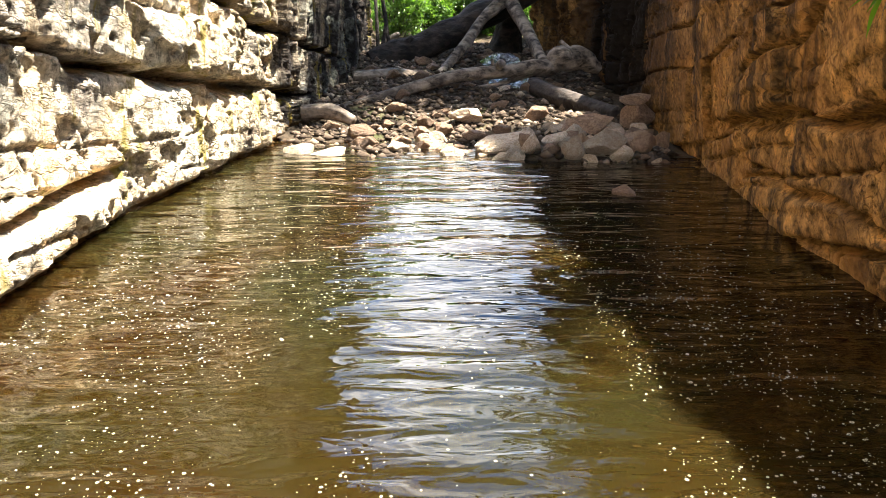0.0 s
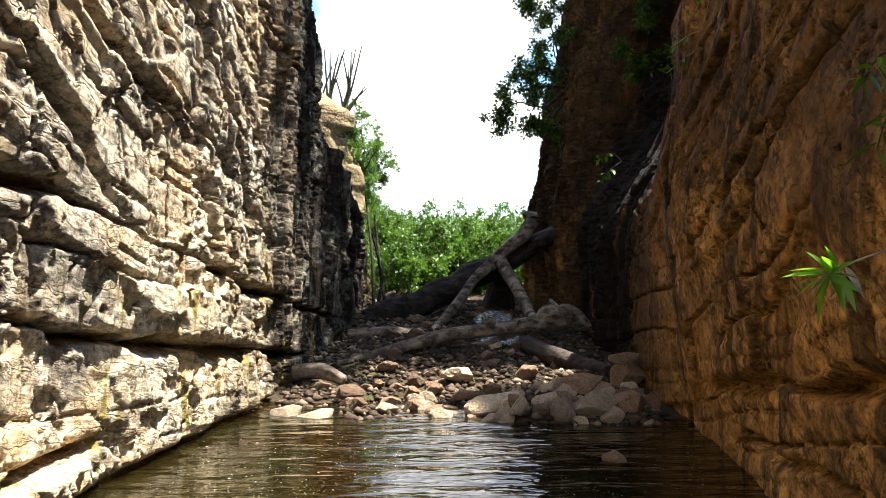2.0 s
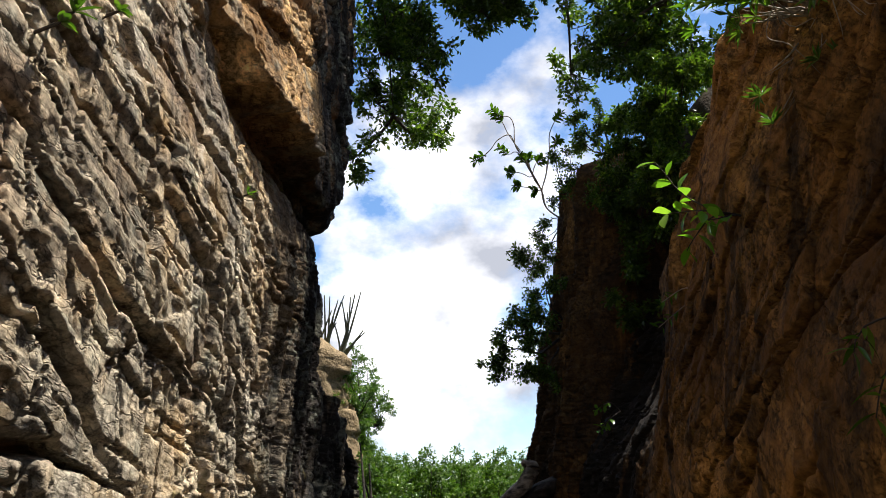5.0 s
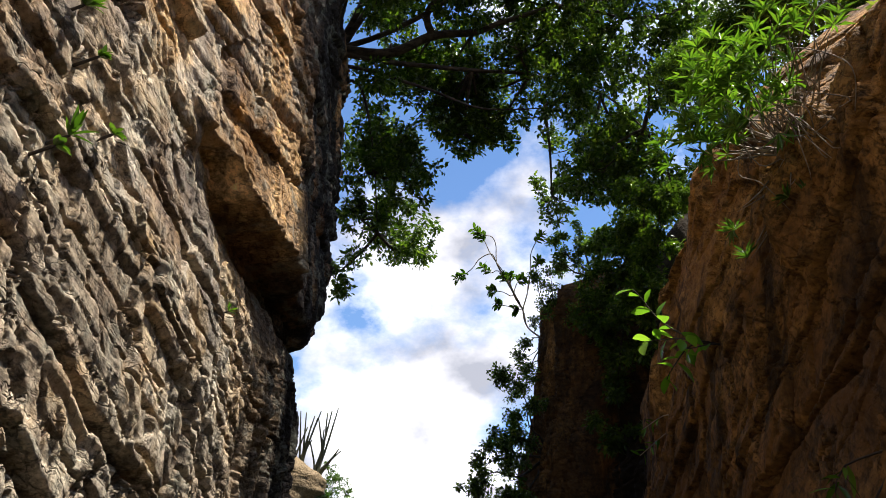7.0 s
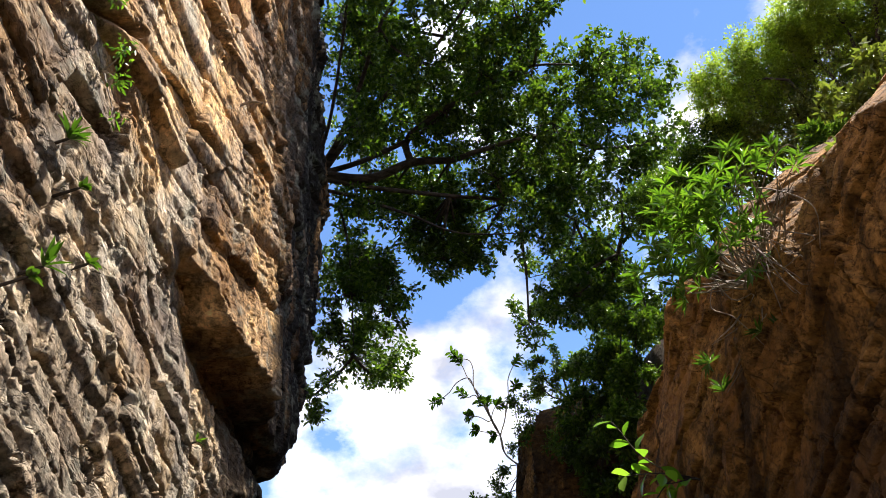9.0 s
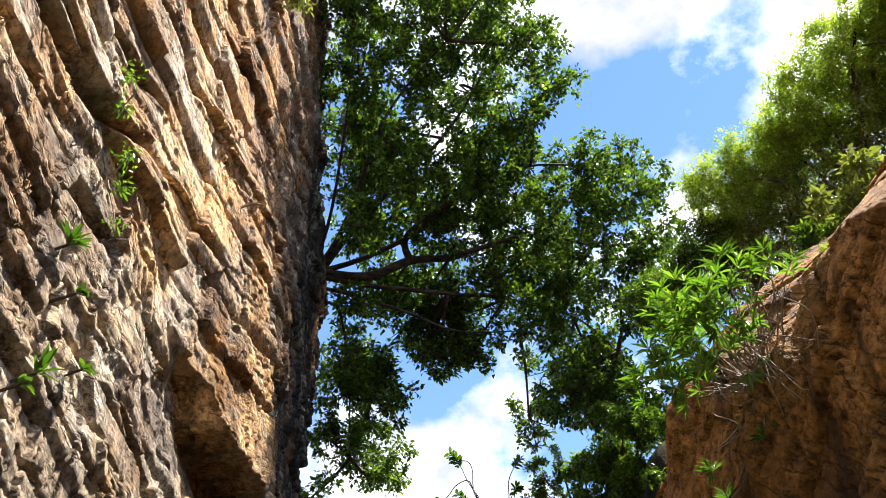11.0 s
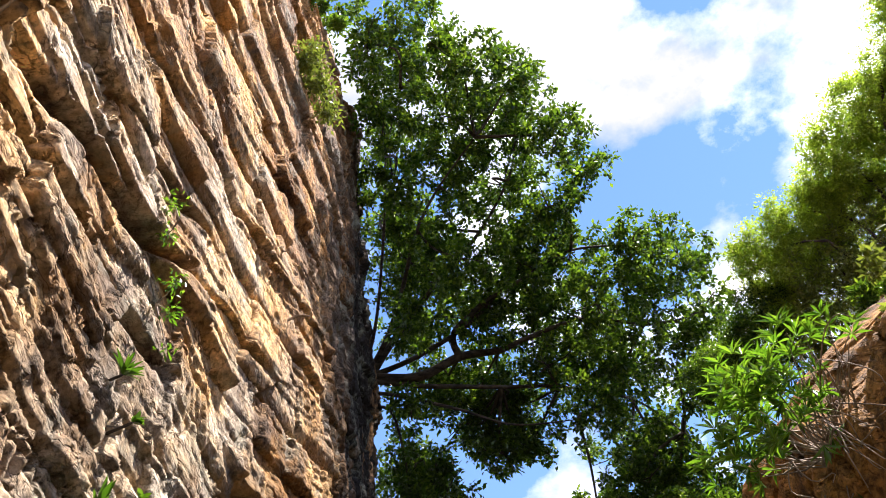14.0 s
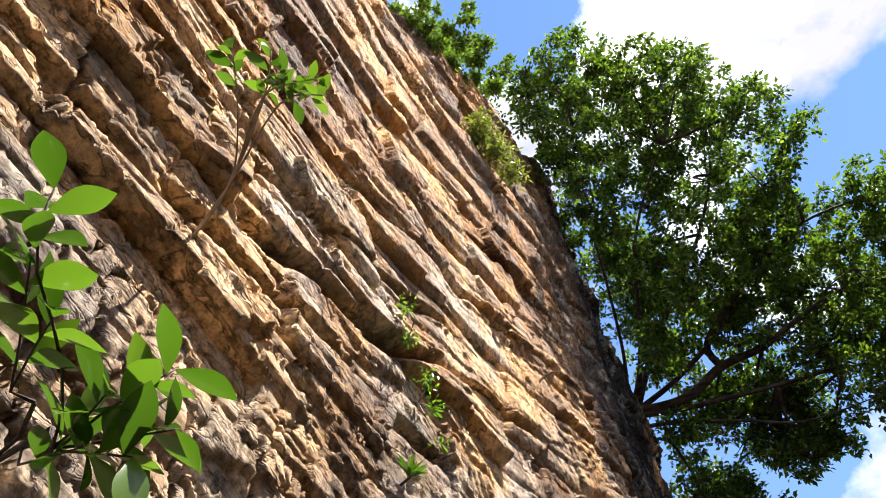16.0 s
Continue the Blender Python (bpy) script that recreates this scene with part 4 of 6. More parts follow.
# ---- wood ----
def tube(points, radii, sides=14, rough=0.0, seed=0, step=0.08, flare=0.0):
    """A closed tube along a smooth line through points."""
    P = np.array(points, float)
    d = np.concatenate([[0], np.cumsum(np.linalg.norm(np.diff(P, axis=0), axis=1))])
    n = max(3, int(d[-1] / step) + 1)
    t = np.linspace(0, d[-1], n)
    # Catmull-Rom through the points
    k = np.clip(np.searchsorted(d, t, side="right") - 1, 0, len(d) - 2)
    w = ((t - d[k]) / np.maximum(d[k + 1] - d[k], 1e-9))[:, None]
    p0, p1, p2, p3 = P[np.maximum(k - 1, 0)], P[k], P[k + 1], P[np.minimum(k + 2, len(P) - 1)]
    C = 0.5 * (2 * p1 + (p2 - p0) * w + (2 * p0 - 5 * p1 + 4 * p2 - p3) * w ** 2 + (3 * p1 - p0 - 3 * p2 + p3) * w ** 3)
    R = np.interp(t, d, radii)
    T = np.gradient(C, axis=0)
    T /= np.linalg.norm(T, axis=1)[:, None] + 1e-12
    ref = np.array([0.31, 0.2, 0.93]) if abs(T[:, 2]).mean() < 0.8 else np.array([0.9, 0.3, 0.1])
    A = np.cross(T, ref)
    A /= np.linalg.norm(A, axis=1)[:, None] + 1e-12
    B = np.cross(T, A)
    ang = np.linspace(0, 2 * np.pi, sides, endpoint=False)
    rr = R[:, None] * np.ones(sides)[None]
    if rough:
        aa, tt = np.meshgrid(np.arange(sides) * 18.0 / sides, t, indexing="xy")
        rr = rr * (1 + rough * (0.6 * vnoise(np.cos(ang)[None] * 2.2 + tt * 0.9, np.sin(ang)[None] * 2.2 + tt * 0.6, seed) + 0.5 * vnoise(aa * 0.9, tt * 2.2, seed + 1) + 0.35 * vnoise(aa * 1.9 + tt * 0.8, tt * 3.0, seed + 2)))
    V = C[:, None] + rr[..., None] * (np.cos(ang)[None, :, None] * A[:, None] + np.sin(ang)[None, :, None] * B[:, None])
    V = V.reshape(-1, 3)
    F = []
    for i in range(n - 1):
        for j in range(sides):
            F.append((i * sides + j, i * sides + (j + 1) % sides, (i + 1) * sides + (j + 1) % sides, (i + 1) * sides + j))
    F.append(tuple(range(sides - 1, -1, -1)))
    F.append(tuple((n - 1) * sides + j for j in range(sides)))
    return V, F


def join(*pieces):
    V, F, o = [], [], 0
    for v, f in pieces:
        V.append(np.asarray(v))
        F += [tuple(int(i) + o for i in q) for q in f]
        o += len(v)
    return np.concatenate(V), F


def log(name, points, radii, material, label, stubs=(), seed=0, rough=0.13):
    root = empty(name, points[0])
    off = -np.array(points[0], float)
    rng = np.random.default_rng(seed + 900)
    P = np.array(points, float)
    if len(P) > 4:      # crooked, with small kinks between the main bends
        mid = (P[1:] + P[:-1]) / 2 + rng.normal(size=(len(P) - 1, 3)) * np.array(radii[1:])[:, None] * 0.25
        mixed = np.empty((2 * len(P) - 1, 3))
        mixed[0::2], mixed[1::2] = P, mid
        r = np.empty(2 * len(P) - 1)
        r[0::2], r[1::2] = radii, (np.array(radii[1:]) + np.array(radii[:-1])) / 2 * rng.uniform(0.88, 1.1, len(P) - 1)
        points, radii = mixed, r
        for k in range(3):      # broken stubs
            i = int(rng.integers(1, len(points) - 2))
            d = rng.normal(size=3)
            d /= np.linalg.norm(d)
            s = points[i] + off
            smooth(part("branch_stub", tube([s, s + d * r[i] * 1.3, s + d * r[i] * 1.9 + np.array((0, 0, 0.03))], [r[i] * 0.45, r[i] * 0.3, r[i] * 0.14], 8, 0.2, seed + k, 0.03), material, root))
    trunk = part("trunk", tube(np.array(points) + off, radii, 30, rough, seed, 0.035), material, root)
    smooth(trunk)
    for pts, rad in stubs:
        smooth(part("branch", tube(np.array(pts) + off, rad, 12, rough, seed + 3, 0.05), material, root))
    return tagged(root, label, "log", "driftwood jammed across the gorge")


log("fallen_log", [(-1.6, 10.9, 0.16), (-0.44, 11.3, 0.46), (0.64, 11.6, 0.63), (1.2, 11.8, 0.68), (1.6, 11.95, 0.82), (1.85, 12.05, 0.8), (2.1, 12.1, 0.7), (2.38, 12.15, 0.6)],
    [0.06, 0.085, 0.095, 0.115, 0.165, 0.19, 0.13, 0.03], M_WOOD_PALE, "pale weathered log lying across the stream bed with thick root end",
    [([(0.7, 11.5, 0.72), (0.72, 11.42, 0.76)], [0.07, 0.06]), ([(1.2, 11.85, 0.6), (0.7, 11.7, 0.45), (0.3, 11.6, 0.4)], [0.05, 0.035, 0.02])], 11, 0.08)
log("fallen_log", [(-1.35, 14.1, 0.62), (-0.56, 14.3, 0.85), (0.26, 14.5, 1.2), (0.94, 14.6, 1.55), (1.75, 14.4, 2.02), (2.5, 13.8, 2.45), (2.85, 13.3, 2.66)],
    [0.2, 0.24, 0.24, 0.21, 0.17, 0.15, 0.13], M_WOOD_DARK, "thick dark trunk wedged between both cliffs", (), 21, 0.2)
log("fallen_log", [(-0.26, 12.9, 0.42), (0.11, 13.4, 0.78), (0.57, 13.95, 1.35), (0.99, 14.15, 1.72), (1.45, 14.15, 2.12), (1.65, 14.15, 2.42), (1.47, 14.25, 2.54)],
    [0.08, 0.08, 0.085, 0.13, 0.13, 0.12, 0.05], M_WOOD_PALE, "pale forked log leaning on a thick dark trunk",
    [([(1.05, 14.1, 1.66), (1.3, 13.3, 1.1), (1.42, 12.45, 0.72)], [0.12, 0.1, 0.08])], 31)
log("fallen_log", [(1.2, 11.5, 0.42), (1.61, 10.7, 0.3), (2.05, 9.95, 0.2)], [0.15, 0.13, 0.1], M_BARK, "broken grey log end lying among the stones", (), 41)
log("tree_stump", [(1.05, 15.2, 0.65), (1.1, 15.2, 1.0), (1.16, 15.1, 1.45)], [0.34, 0.26, 0.2], M_WOOD_DARK, "dark rotten stump standing behind the logs", (), 51, 0.25)
log("driftwood_stick", [(-1.85, 10.0, 0.22), (-1.5, 9.9, 0.26), (-1.2, 9.75, 0.16)], [0.1, 0.1, 0.06], M_WOOD_PALE, "short grey driftwood branch beside the cliff foot", (), 61)
log("driftwood_stick", [(-1.5, 12.6, 0.5), (-0.9, 12.7, 0.52), (-0.35, 12.8, 0.5)], [0.08, 0.1, 0.07], M_WOOD_PALE, "grey driftwood branch lying on gravel", (), 71)
log("driftwood_stick", [(-1.35, 16.2, 0.78), (-1.1, 16.0, 0.98), (-0.95, 15.9, 1.1)], [0.09, 0.08, 0.03], M_TWIG, "bleached white broken branch lying at the thicket's edge", (), 81)


for _k, _p in enumerate([[(-1.25, 14.6, 0.7), (-1.32, 15.0, 1.8), (-1.5, 15.6, 3.0)], [(-1.05, 14.9, 0.75), (-1.2, 15.2, 1.7), (-1.3, 15.4, 2.6)], [(-1.2, 14.2, 0.7), (-1.1, 14.5, 1.4), (-1.3, 14.8, 2.2)]]):
    log("leaning_stick", _p, [0.035, 0.028, 0.012], M_WOOD_DARK, "thin dark dead stick leaning against the cliff", (), 110 + _k)


# ---- foliage ----
def leaves(centres, radii, count, size, seed, long=2.0, droop=0.2, shell=0.55, fold=0.25, knots=True):
    """Small folded leaves scattered in clumps: (verts, faces)."""
    rng = np.random.default_rng(seed)
    C, R = np.array(centres, float), np.array(radii, float)
    wgt = R ** 2
    which = rng.choice(len(C), size=count, p=wgt / wgt.sum())
    d = rng.normal(size=(count, 3))
    d /= np.linalg.norm(d, axis=1)[:, None]
    rad = (shell + (1 - shell) * rng.random(count)) * np.where(rng.random(count) < 0.3, rng.random(count), 1.0)
    # small twigs: pull points together in knots
    P = C[which] + d * (R[which] * rad)[:, None] * np.array([1, 1, 0.85])
    if knots:
        knot = 0.13 * R.mean()
        cell = np.round(P / (knot * 2.2))
        P = P * 0.55 + cell * knot * 2.2 * 0.45 + rng.normal(size=P.shape) * knot * 0.35
    ax = d * 0.5 + rng.normal(size=(count, 3)) * 0.6
    ax[:, 2] -= droop
    ax /= np.linalg.norm(ax, axis=1)[:, None]
    up = rng.normal(size=(count, 3)) * 0.55 + np.array([0, 0, 1.0])
    side = np.cross(ax, up)
    side /= np.linalg.norm(side, axis=1)[:, None] + 1e-9
    nrm = np.cross(side, ax)
    l = size * rng.uniform(0.65, 1.3, count)[:, None]
    w = l / long
    v = np.stack([P, P + ax * l * 0.45 + side * w * 0.5 + nrm * w * fold, P + ax * l, P + ax * l * 0.45 - side * w * 0.5 + nrm * w * fold], 1)
    o = np.arange(count)[:, None] * 4
    f = np.concatenate([o + np.array([[0, 1, 2]]), o + np.array([[0, 2, 3]])], 0)
    return v.reshape(-1, 3), f


def rosette_foliage(lobes, per_lobe, blades, size, seed, long=4.5):
    """Whorls of narrow leaves at the ends of many twigs: (verts, faces)."""
    rng = np.random.default_rng(seed)
    V = []
    for q in np.array(lobes, float):
        for _ in range(max(2, int(per_lobe * (q[3] / 0.3) ** 2))):
            d = rng.normal(size=3)
            d /= np.linalg.norm(d)
            c = q[:3] + d * q[3] * rng.uniform(0.5, 1.1)
            ax = d * 0.6 + np.array((-0.15, -0.25, 0.7)) + rng.normal(size=3) * 0.2
            ax /= np.linalg.norm(ax)
            s1 = np.cross(ax, (0.2, 0.9, 0.3))
            s1 /= np.linalg.norm(s1)
            s2 = np.cross(ax, s1)
            for k in range(blades):
                a = k * 2.4 + rng.uniform(-0.3, 0.3)
                out = (s1 * math.cos(a) + s2 * math.sin(a)) * rng.uniform(0.5, 1.1) + ax * rng.uniform(0.35, 1.1)
                out /= np.linalg.norm(out)
                side = np.cross(out, ax)
                side /= np.linalg.norm(side) + 1e-9
                up = np.cross(side, out)
                l = size * rng.uniform(0.7, 1.25)
                w = l / long
                m, t = c + out * l * 0.5, c + out * l - up * l * 0.15
                V.append([c, m + side * w * 0.5 + up * w * 0.2, t, m - side * w * 0.5 + up * w * 0.2])
    V = np.array(V)
    o = np.arange(len(V))[:, None] * 4
    return V.reshape(-1, 3), np.concatenate([o + np.array([[0, 1, 2]]), o + np.array([[0, 2, 3]])], 0)


def sprays(lobes, each, size, spread, seed):
    """Breaks lobes of a crown up into small leafy sprays: centres and radii."""
    rng = np.random.default_rng(seed)
    C, R = [], []
    for q in np.array(lobes, float):
        n = max(4, int(each * (q[3] / 0.8) ** 2))
        d = rng.normal(size=(n, 3))
        d /= np.linalg.norm(d, axis=1)[:, None]
        C.append(q[:3] + d * (q[3] * spread * rng.random(n) ** 0.45)[:, None])
        R.append(size * rng.uniform(0.5, 1.3, n))
    return np.concatenate(C), np.concatenate(R)


def twigs(base, tips, r0, seed, sag=0.1, sides=5):
    rng = np.random.default_rng(seed)
    out = []
    for tip in tips:
        b, t = np.array(base, float), np.array(tip, float)
        ln = np.linalg.norm(t - b)
        m1 = b * 0.66 + t * 0.34 + rng.normal(size=3) * sag * ln * 0.5
        m2 = b * 0.33 + t * 0.67 + rng.normal(size=3) * sag * ln * 0.5
        out.append(tube([b, m1, m2, t], [r0, r0 * 0.7, r0 * 0.45, r0 * 0.15], sides, 0, 0, max(0.1, ln / 8)))
    return join(*out)


def shrub(name, base, lobes, leaf_mat, count, size, label, seed, stem_mat=None, r0=0.03, long=2.0, category="bush", group="", droop=0.2, spray=0.0, each=30):
    root = empty(name, base)
    b = np.array(base, float)
    C = np.array([q[:3] for q in lobes], float) - b
    R = [q[3] for q in lobes]
    tagged(smooth(part("twigwork", twigs((0, 0, 0), C, r0, seed), stem_mat or M_BARK, root)), kind="stuff")
    if spray:
        C, R = sprays([(*c, r) for c, r in zip(C, R)], each, spray, 1.15, seed)
    tagged(part("foliage", leaves(C, R, count, size, seed, long, droop, 0.2, knots=False), leaf_mat, root), kind="stuff")
    return tagged(root, label, category, group)


# the big tree that grows out over the gorge
TREE_A = [(-1.5, 7.8, 18.3, 0.91), (-0.4, 8.4, 19.0, 1.09), (0.6, 7.9, 17.3, 0.86), (1.7, 8.7, 18.0, 0.7), (-1.1, 8.3, 16.2, 0.83), (0.2, 9.3, 17.5, 1.04),
          (1.6, 9.8, 18.2, 1.09), (2.6, 9.2, 16.3, 0.74), (3.3, 10.6, 17.0, 0.60), (-1.0, 9.5, 15.4, 0.71), (0.1, 10.7, 16.6, 1.04), (1.5, 11.2, 17.3, 1.09),
          (2.3, 10.5, 15.5, 0.74), (-1.1, 12.1, 16.1, 0.93), (0.3, 10.9, 14.4, 0.95), (1.7, 12.0, 15.4, 1.04), (3.0, 12.4, 16.1, 0.81), (4.1, 11.0, 14.6, 0.74),
          (5.3, 11.9, 15.3, 0.80), (-0.9, 11.8, 13.5, 0.59), (0.6, 13.0, 14.6, 0.91), (2.1, 13.5, 15.2, 0.95)]
TREE_B = [(3.2, 12.0, 13.9, 0.99), (4.7, 12.8, 14.6, 0.93), (5.1, 11.3, 12.9, 0.59), (-0.8, 14.1, 13.3, 0.65), (0.7, 14.7, 14.1, 0.81), (2.1, 13.0, 13.1, 0.62),
          (3.7, 14.0, 13.6, 0.93), (4.5, 12.2, 12.2, 0.83), (1.4, 14.7, 12.4, 0.65), (3.9, 15.3, 12.6, 0.81), (4.4, 13.8, 11.3, 0.74), (-1.0, 15.5, 12.2, 0.80),
          (-0.3, 14.1, 10.6, 0.59), (-0.7, 16.1, 10.4, 0.78), (-0.1, 17.0, 10.5, 0.54), (-1.7, 15.6, 9.1, 0.49), (3.1, 15.9, 11.3, 0.53), (3.6, 13.7, 10.6, 0.71),
          (4.7, 15.1, 10.9, 0.65), (5.6, 12.6, 12.0, 0.8), (6.0, 13.2, 13.4, 0.8), (2.9, 13.4, 12.1, 0.7)]
TREE_C = [(-1.2, 14.5, 15.8, 0.6), (0.0, 13.5, 15.8, 0.7), (0.0, 14.6, 14.3, 0.6), (1.2, 14.8, 14.4, 0.6), (1.6, 14.8, 13.5, 0.6), (0.8, 15.0, 12.7, 0.5), (2.6, 14.5, 13.9, 0.6),
          (4.0, 14.0, 13.8, 0.7), (4.5, 14.0, 12.1, 0.7), (4.6, 14.0, 10.8, 0.7), (4.0, 14.5, 11.1, 0.6), (-1.1, 14.8, 12.3, 0.5),
          (-0.5, 15.0, 11.9, 0.5), (-1.5, 10.5, 18.3, 0.6), (-1.4, 11.5, 16.6, 0.7), (-1.1, 12.5, 15.6, 0.7), (-0.2, 12.0, 16.1, 0.7), (0.9, 13.0, 15.2, 0.7), (2.2, 12.5, 16.1, 0.7), (2.6, 13.5, 15.4, 0.7)]
TREE_D = [(-1.0, 14.5, 12.1, 0.5), (-0.4, 14.5, 11.3, 0.5), (1.0, 14.5, 12.0, 0.6), (0.5, 14.5, 12.9, 0.6), (1.8, 14.5, 12.4, 0.6), (-0.2, 14.5, 13.9, 0.6),
          (3.2, 14.5, 14.9, 0.6), (-0.8, 14.5, 15.3, 0.6), (2.3, 14.0, 14.5, 0.6), (3.8, 14.0, 15.3, 0.6), (-1.2, 13.0, 18.0, 0.5), (-0.95, 13.0, 16.1, 0.55), (-0.9, 13.0, 14.5, 0.5), (-0.9, 13.2, 12.4, 0.45), (-0.8, 13.5, 11.2, 0.4), (5.2, 13.8, 10.2, 0.7), (-1.2, 14.8, 11.2, 0.6), (0.2, 14.6, 12.9, 0.6), (1.2, 14.2, 13.3, 0.6), (-0.6, 14.9, 11.6, 0.7), (-1.3, 15.3, 10.2, 0.6)]


def big_tree():
    foot = np.array((-2.9, 14.6, 11.2))
    root = empty("tree", foot)
    eye = np.array((0.0, -0.15, 1.75))
    fork = np.array((-1.75, 13.5, 13.45))
    smooth(part("trunk", tube([(0, 0, 0), fork * 0.5 - foot * 0.5 + np.array((-0.2, 0, 0.1)), fork - foot], [0.3, 0.22, 0.16], 14, 0.1, 3, 0.1), M_BARK, root))
    limbs = [([(-0.8, 13.5, 13.7), (0.21, 13.5, 13.9), (1.1, 13.5, 14.15), (1.75, 13.4, 14.4), (3.2, 13.3, 14.8), (4.4, 13.2, 14.3)], 0.13),
             ([(-1.4, 12.8, 14.2), (-0.93, 12.0, 14.8), (-0.5, 11.2, 15.6), (0.0, 10.4, 16.4), (0.8, 9.6, 17.0)], 0.075),
             ([(0.1, 13.2, 14.5), (0.9, 12.9, 15.0), (1.7, 12.6, 15.2), (3.0, 12.2, 15.9), (4.6, 11.9, 15.6)], 0.09),
             ([(-1.2, 13.6, 12.85), (0.07, 13.6, 12.5), (1.35, 13.6, 12.0), (2.6, 13.8, 12.2)], 0.055),
             ([(-1.45, 13.8, 12.7), (-1.23, 14.4, 11.9), (-0.9, 15.0, 11.2), (-0.9, 15.6, 10.0)], 0.045),
             ([(-1.6, 12.6, 14.6), (-1.4, 11.2, 15.8), (-1.2, 9.8, 17.0), (-0.8, 8.8, 18.2)], 0.05),
             ([(-1.0, 13.0, 14.5), (-0.1, 12.4, 15.5), (0.8, 11.8, 16.5), (1.5, 11.2, 17.5), (1.9, 10.8, 18.2)], 0.085),
             ([(-0.7, 13.4, 14.0), (0.6, 13.0, 14.9), (1.9, 12.6, 16.0), (2.8, 12.2, 16.7)], 0.075),
             ([(-0.6, 13.6, 13.2), (1.0, 13.8, 13.2), (2.5, 13.9, 13.3), (3.9, 13.8, 12.6), (4.7, 13.6, 11.8)], 0.07)]
    nodes = []
    bend = np.random.default_rng(6)
    starts = [fork, fork + (-0.1, 0.1, 0.3), None, fork + (0, 0.1, -0.35), fork + (-0.1, 0.3, -0.6), fork + (-0.15, -0.1, 0.5), fork + (0, 0, 0.2), fork + (0.05, 0, 0.1), fork + (0, 0, -0.1)]
    for (pts, r), start in zip(limbs, starts):
        P = [nodes[1] if start is None else start] + [np.array(p) + bend.normal(size=3) * 0.07 for p in pts]
        smooth(part("limb", tube(np.array(P) - foot, np.linspace(r, r * 0.2, len(P)), 9, 0.1, 5, 0.15), M_BARK, root))
        nodes += P[1:]
    nodes = np.array(nodes)
    lobes = np.array(TREE_A + TREE_B + TREE_C + TREE_D)
    lobes[:, 3] *= 0.9
    lobes[:, :3] = eye + (lobes[:, :3] - eye) * 1.03
    rng = np.random.default_rng(4)
    pieces = []
    for q in lobes:
        k = np.argsort(np.linalg.norm(nodes - q[:3], axis=1))[:2]
        b = nodes[k[0]]
        tips = q[:3] + rng.normal(size=(5, 3)) * q[3] * 0.55
        pieces.append(tube([b - foot, (b + q[:3]) / 2 - foot + rng.normal(size=3) * 0.15, q[:3] - foot], [0.045, 0.03, 0.02], 6, 0, 0, 0.2))
        pieces += [tube([q[:3] - foot, (q[:3] + t) / 2 - foot + rng.normal(size=3) * 0.08, t - foot], [0.02, 0.014, 0.005], 5, 0, 0, 0.2) for t in tips]
    tagged(smooth(part("twigwork", join(*pieces), M_BARK, root)), kind="stuff")
    C, R = sprays(lobes, 55, 0.22, 1.35, 14)
    tagged(part("crown", leaves(C - foot, R, 140000, 0.125, 12, 1.9, 0.25, 0.2, knots=False), M_LEAF_TREE, root), kind="stuff")
    tagged(root, "large dark green tree leaning out from the cliff top", "tree")


big_tree()

HILL = [(6.2, 4.5, 12.3, 0.45), (6.3, 5.2, 11.9, 0.6), (5.95, 6.0, 11.75, 0.55), (5.6, 6.8, 11.5, 0.6), (5.2, 7.6, 11.3, 0.55), (4.85, 8.2, 11.0, 0.5),
        (6.85, 5.8, 11.7, 0.6), (6.5, 6.6, 11.3, 0.7), (6.1, 7.3, 11.1, 0.65), (5.6, 8.0, 10.9, 0.6), (6.5, 4.6, 12.6, 0.5), (5.1, 8.5, 10.5, 0.55),
        (4.7, 8.9, 10.3, 0.5), (4.4, 9.3, 9.8, 0.55), (3.9, 9.3, 9.5, 0.5)]
HILL = [(x + (0.45 if z > 11.2 else 0.2), y, z, r) for x, y, z, r in HILL]
for _k in range(0, 15, 3):
    _q = HILL[_k:_k + 3]
    _b = (_q[0][0] + 0.7, _q[0][1] + 0.5, float(ground_height(np.array([_q[0][0] + 0.7]), np.array([_q[0][1] + 0.5]))[0]))
    shrub("bush", _b, _q, M_LEAF_TREE if _k == 12 else M_LEAF_HILL, 30000, 0.058, "fine-leaved green bush growing on the hillside above the cliff", 300 + _k,
          r0=0.05, long=2.6, group="bushes on the hillside", spray=0.2, each=170)

# shaded undergrowth behind them, with bare twigs
for _k, _q in enumerate([[(7.1, 6.7, 11.0, 0.8), (6.6, 7.4, 10.7, 0.8), (7.4, 6.0, 11.3, 0.8), (7.2, 7.4, 10.2, 0.9)], [(5.9, 8.1, 10.2, 0.7), (6.4, 7.9, 9.8, 0.8), (5.4, 8.8, 9.8, 0.6), (6.9, 7.6, 9.5, 0.8)],
                         [(7.6, 5.4, 11.9, 0.8), (7.9, 6.4, 11.0, 0.9), (7.7, 5.0, 12.8, 0.8), (7.3, 4.6, 12.6, 0.6)]]):
    _b = (_q[1][0] + 0.5, _q[1][1] + 0.4, float(ground_height(np.array([_q[1][0] + 0.5]), np.array([_q[1][1] + 0.4]))[0]))
    shrub("bush", _b, _q, M_LEAF_OLIVE, 24000, 0.07, "dark shaded undergrowth with bare twigs on the hillside", 320 + _k, M_BARK, 0.05, 2.4, group="bushes on the hillside", spray=0.26, each=90)

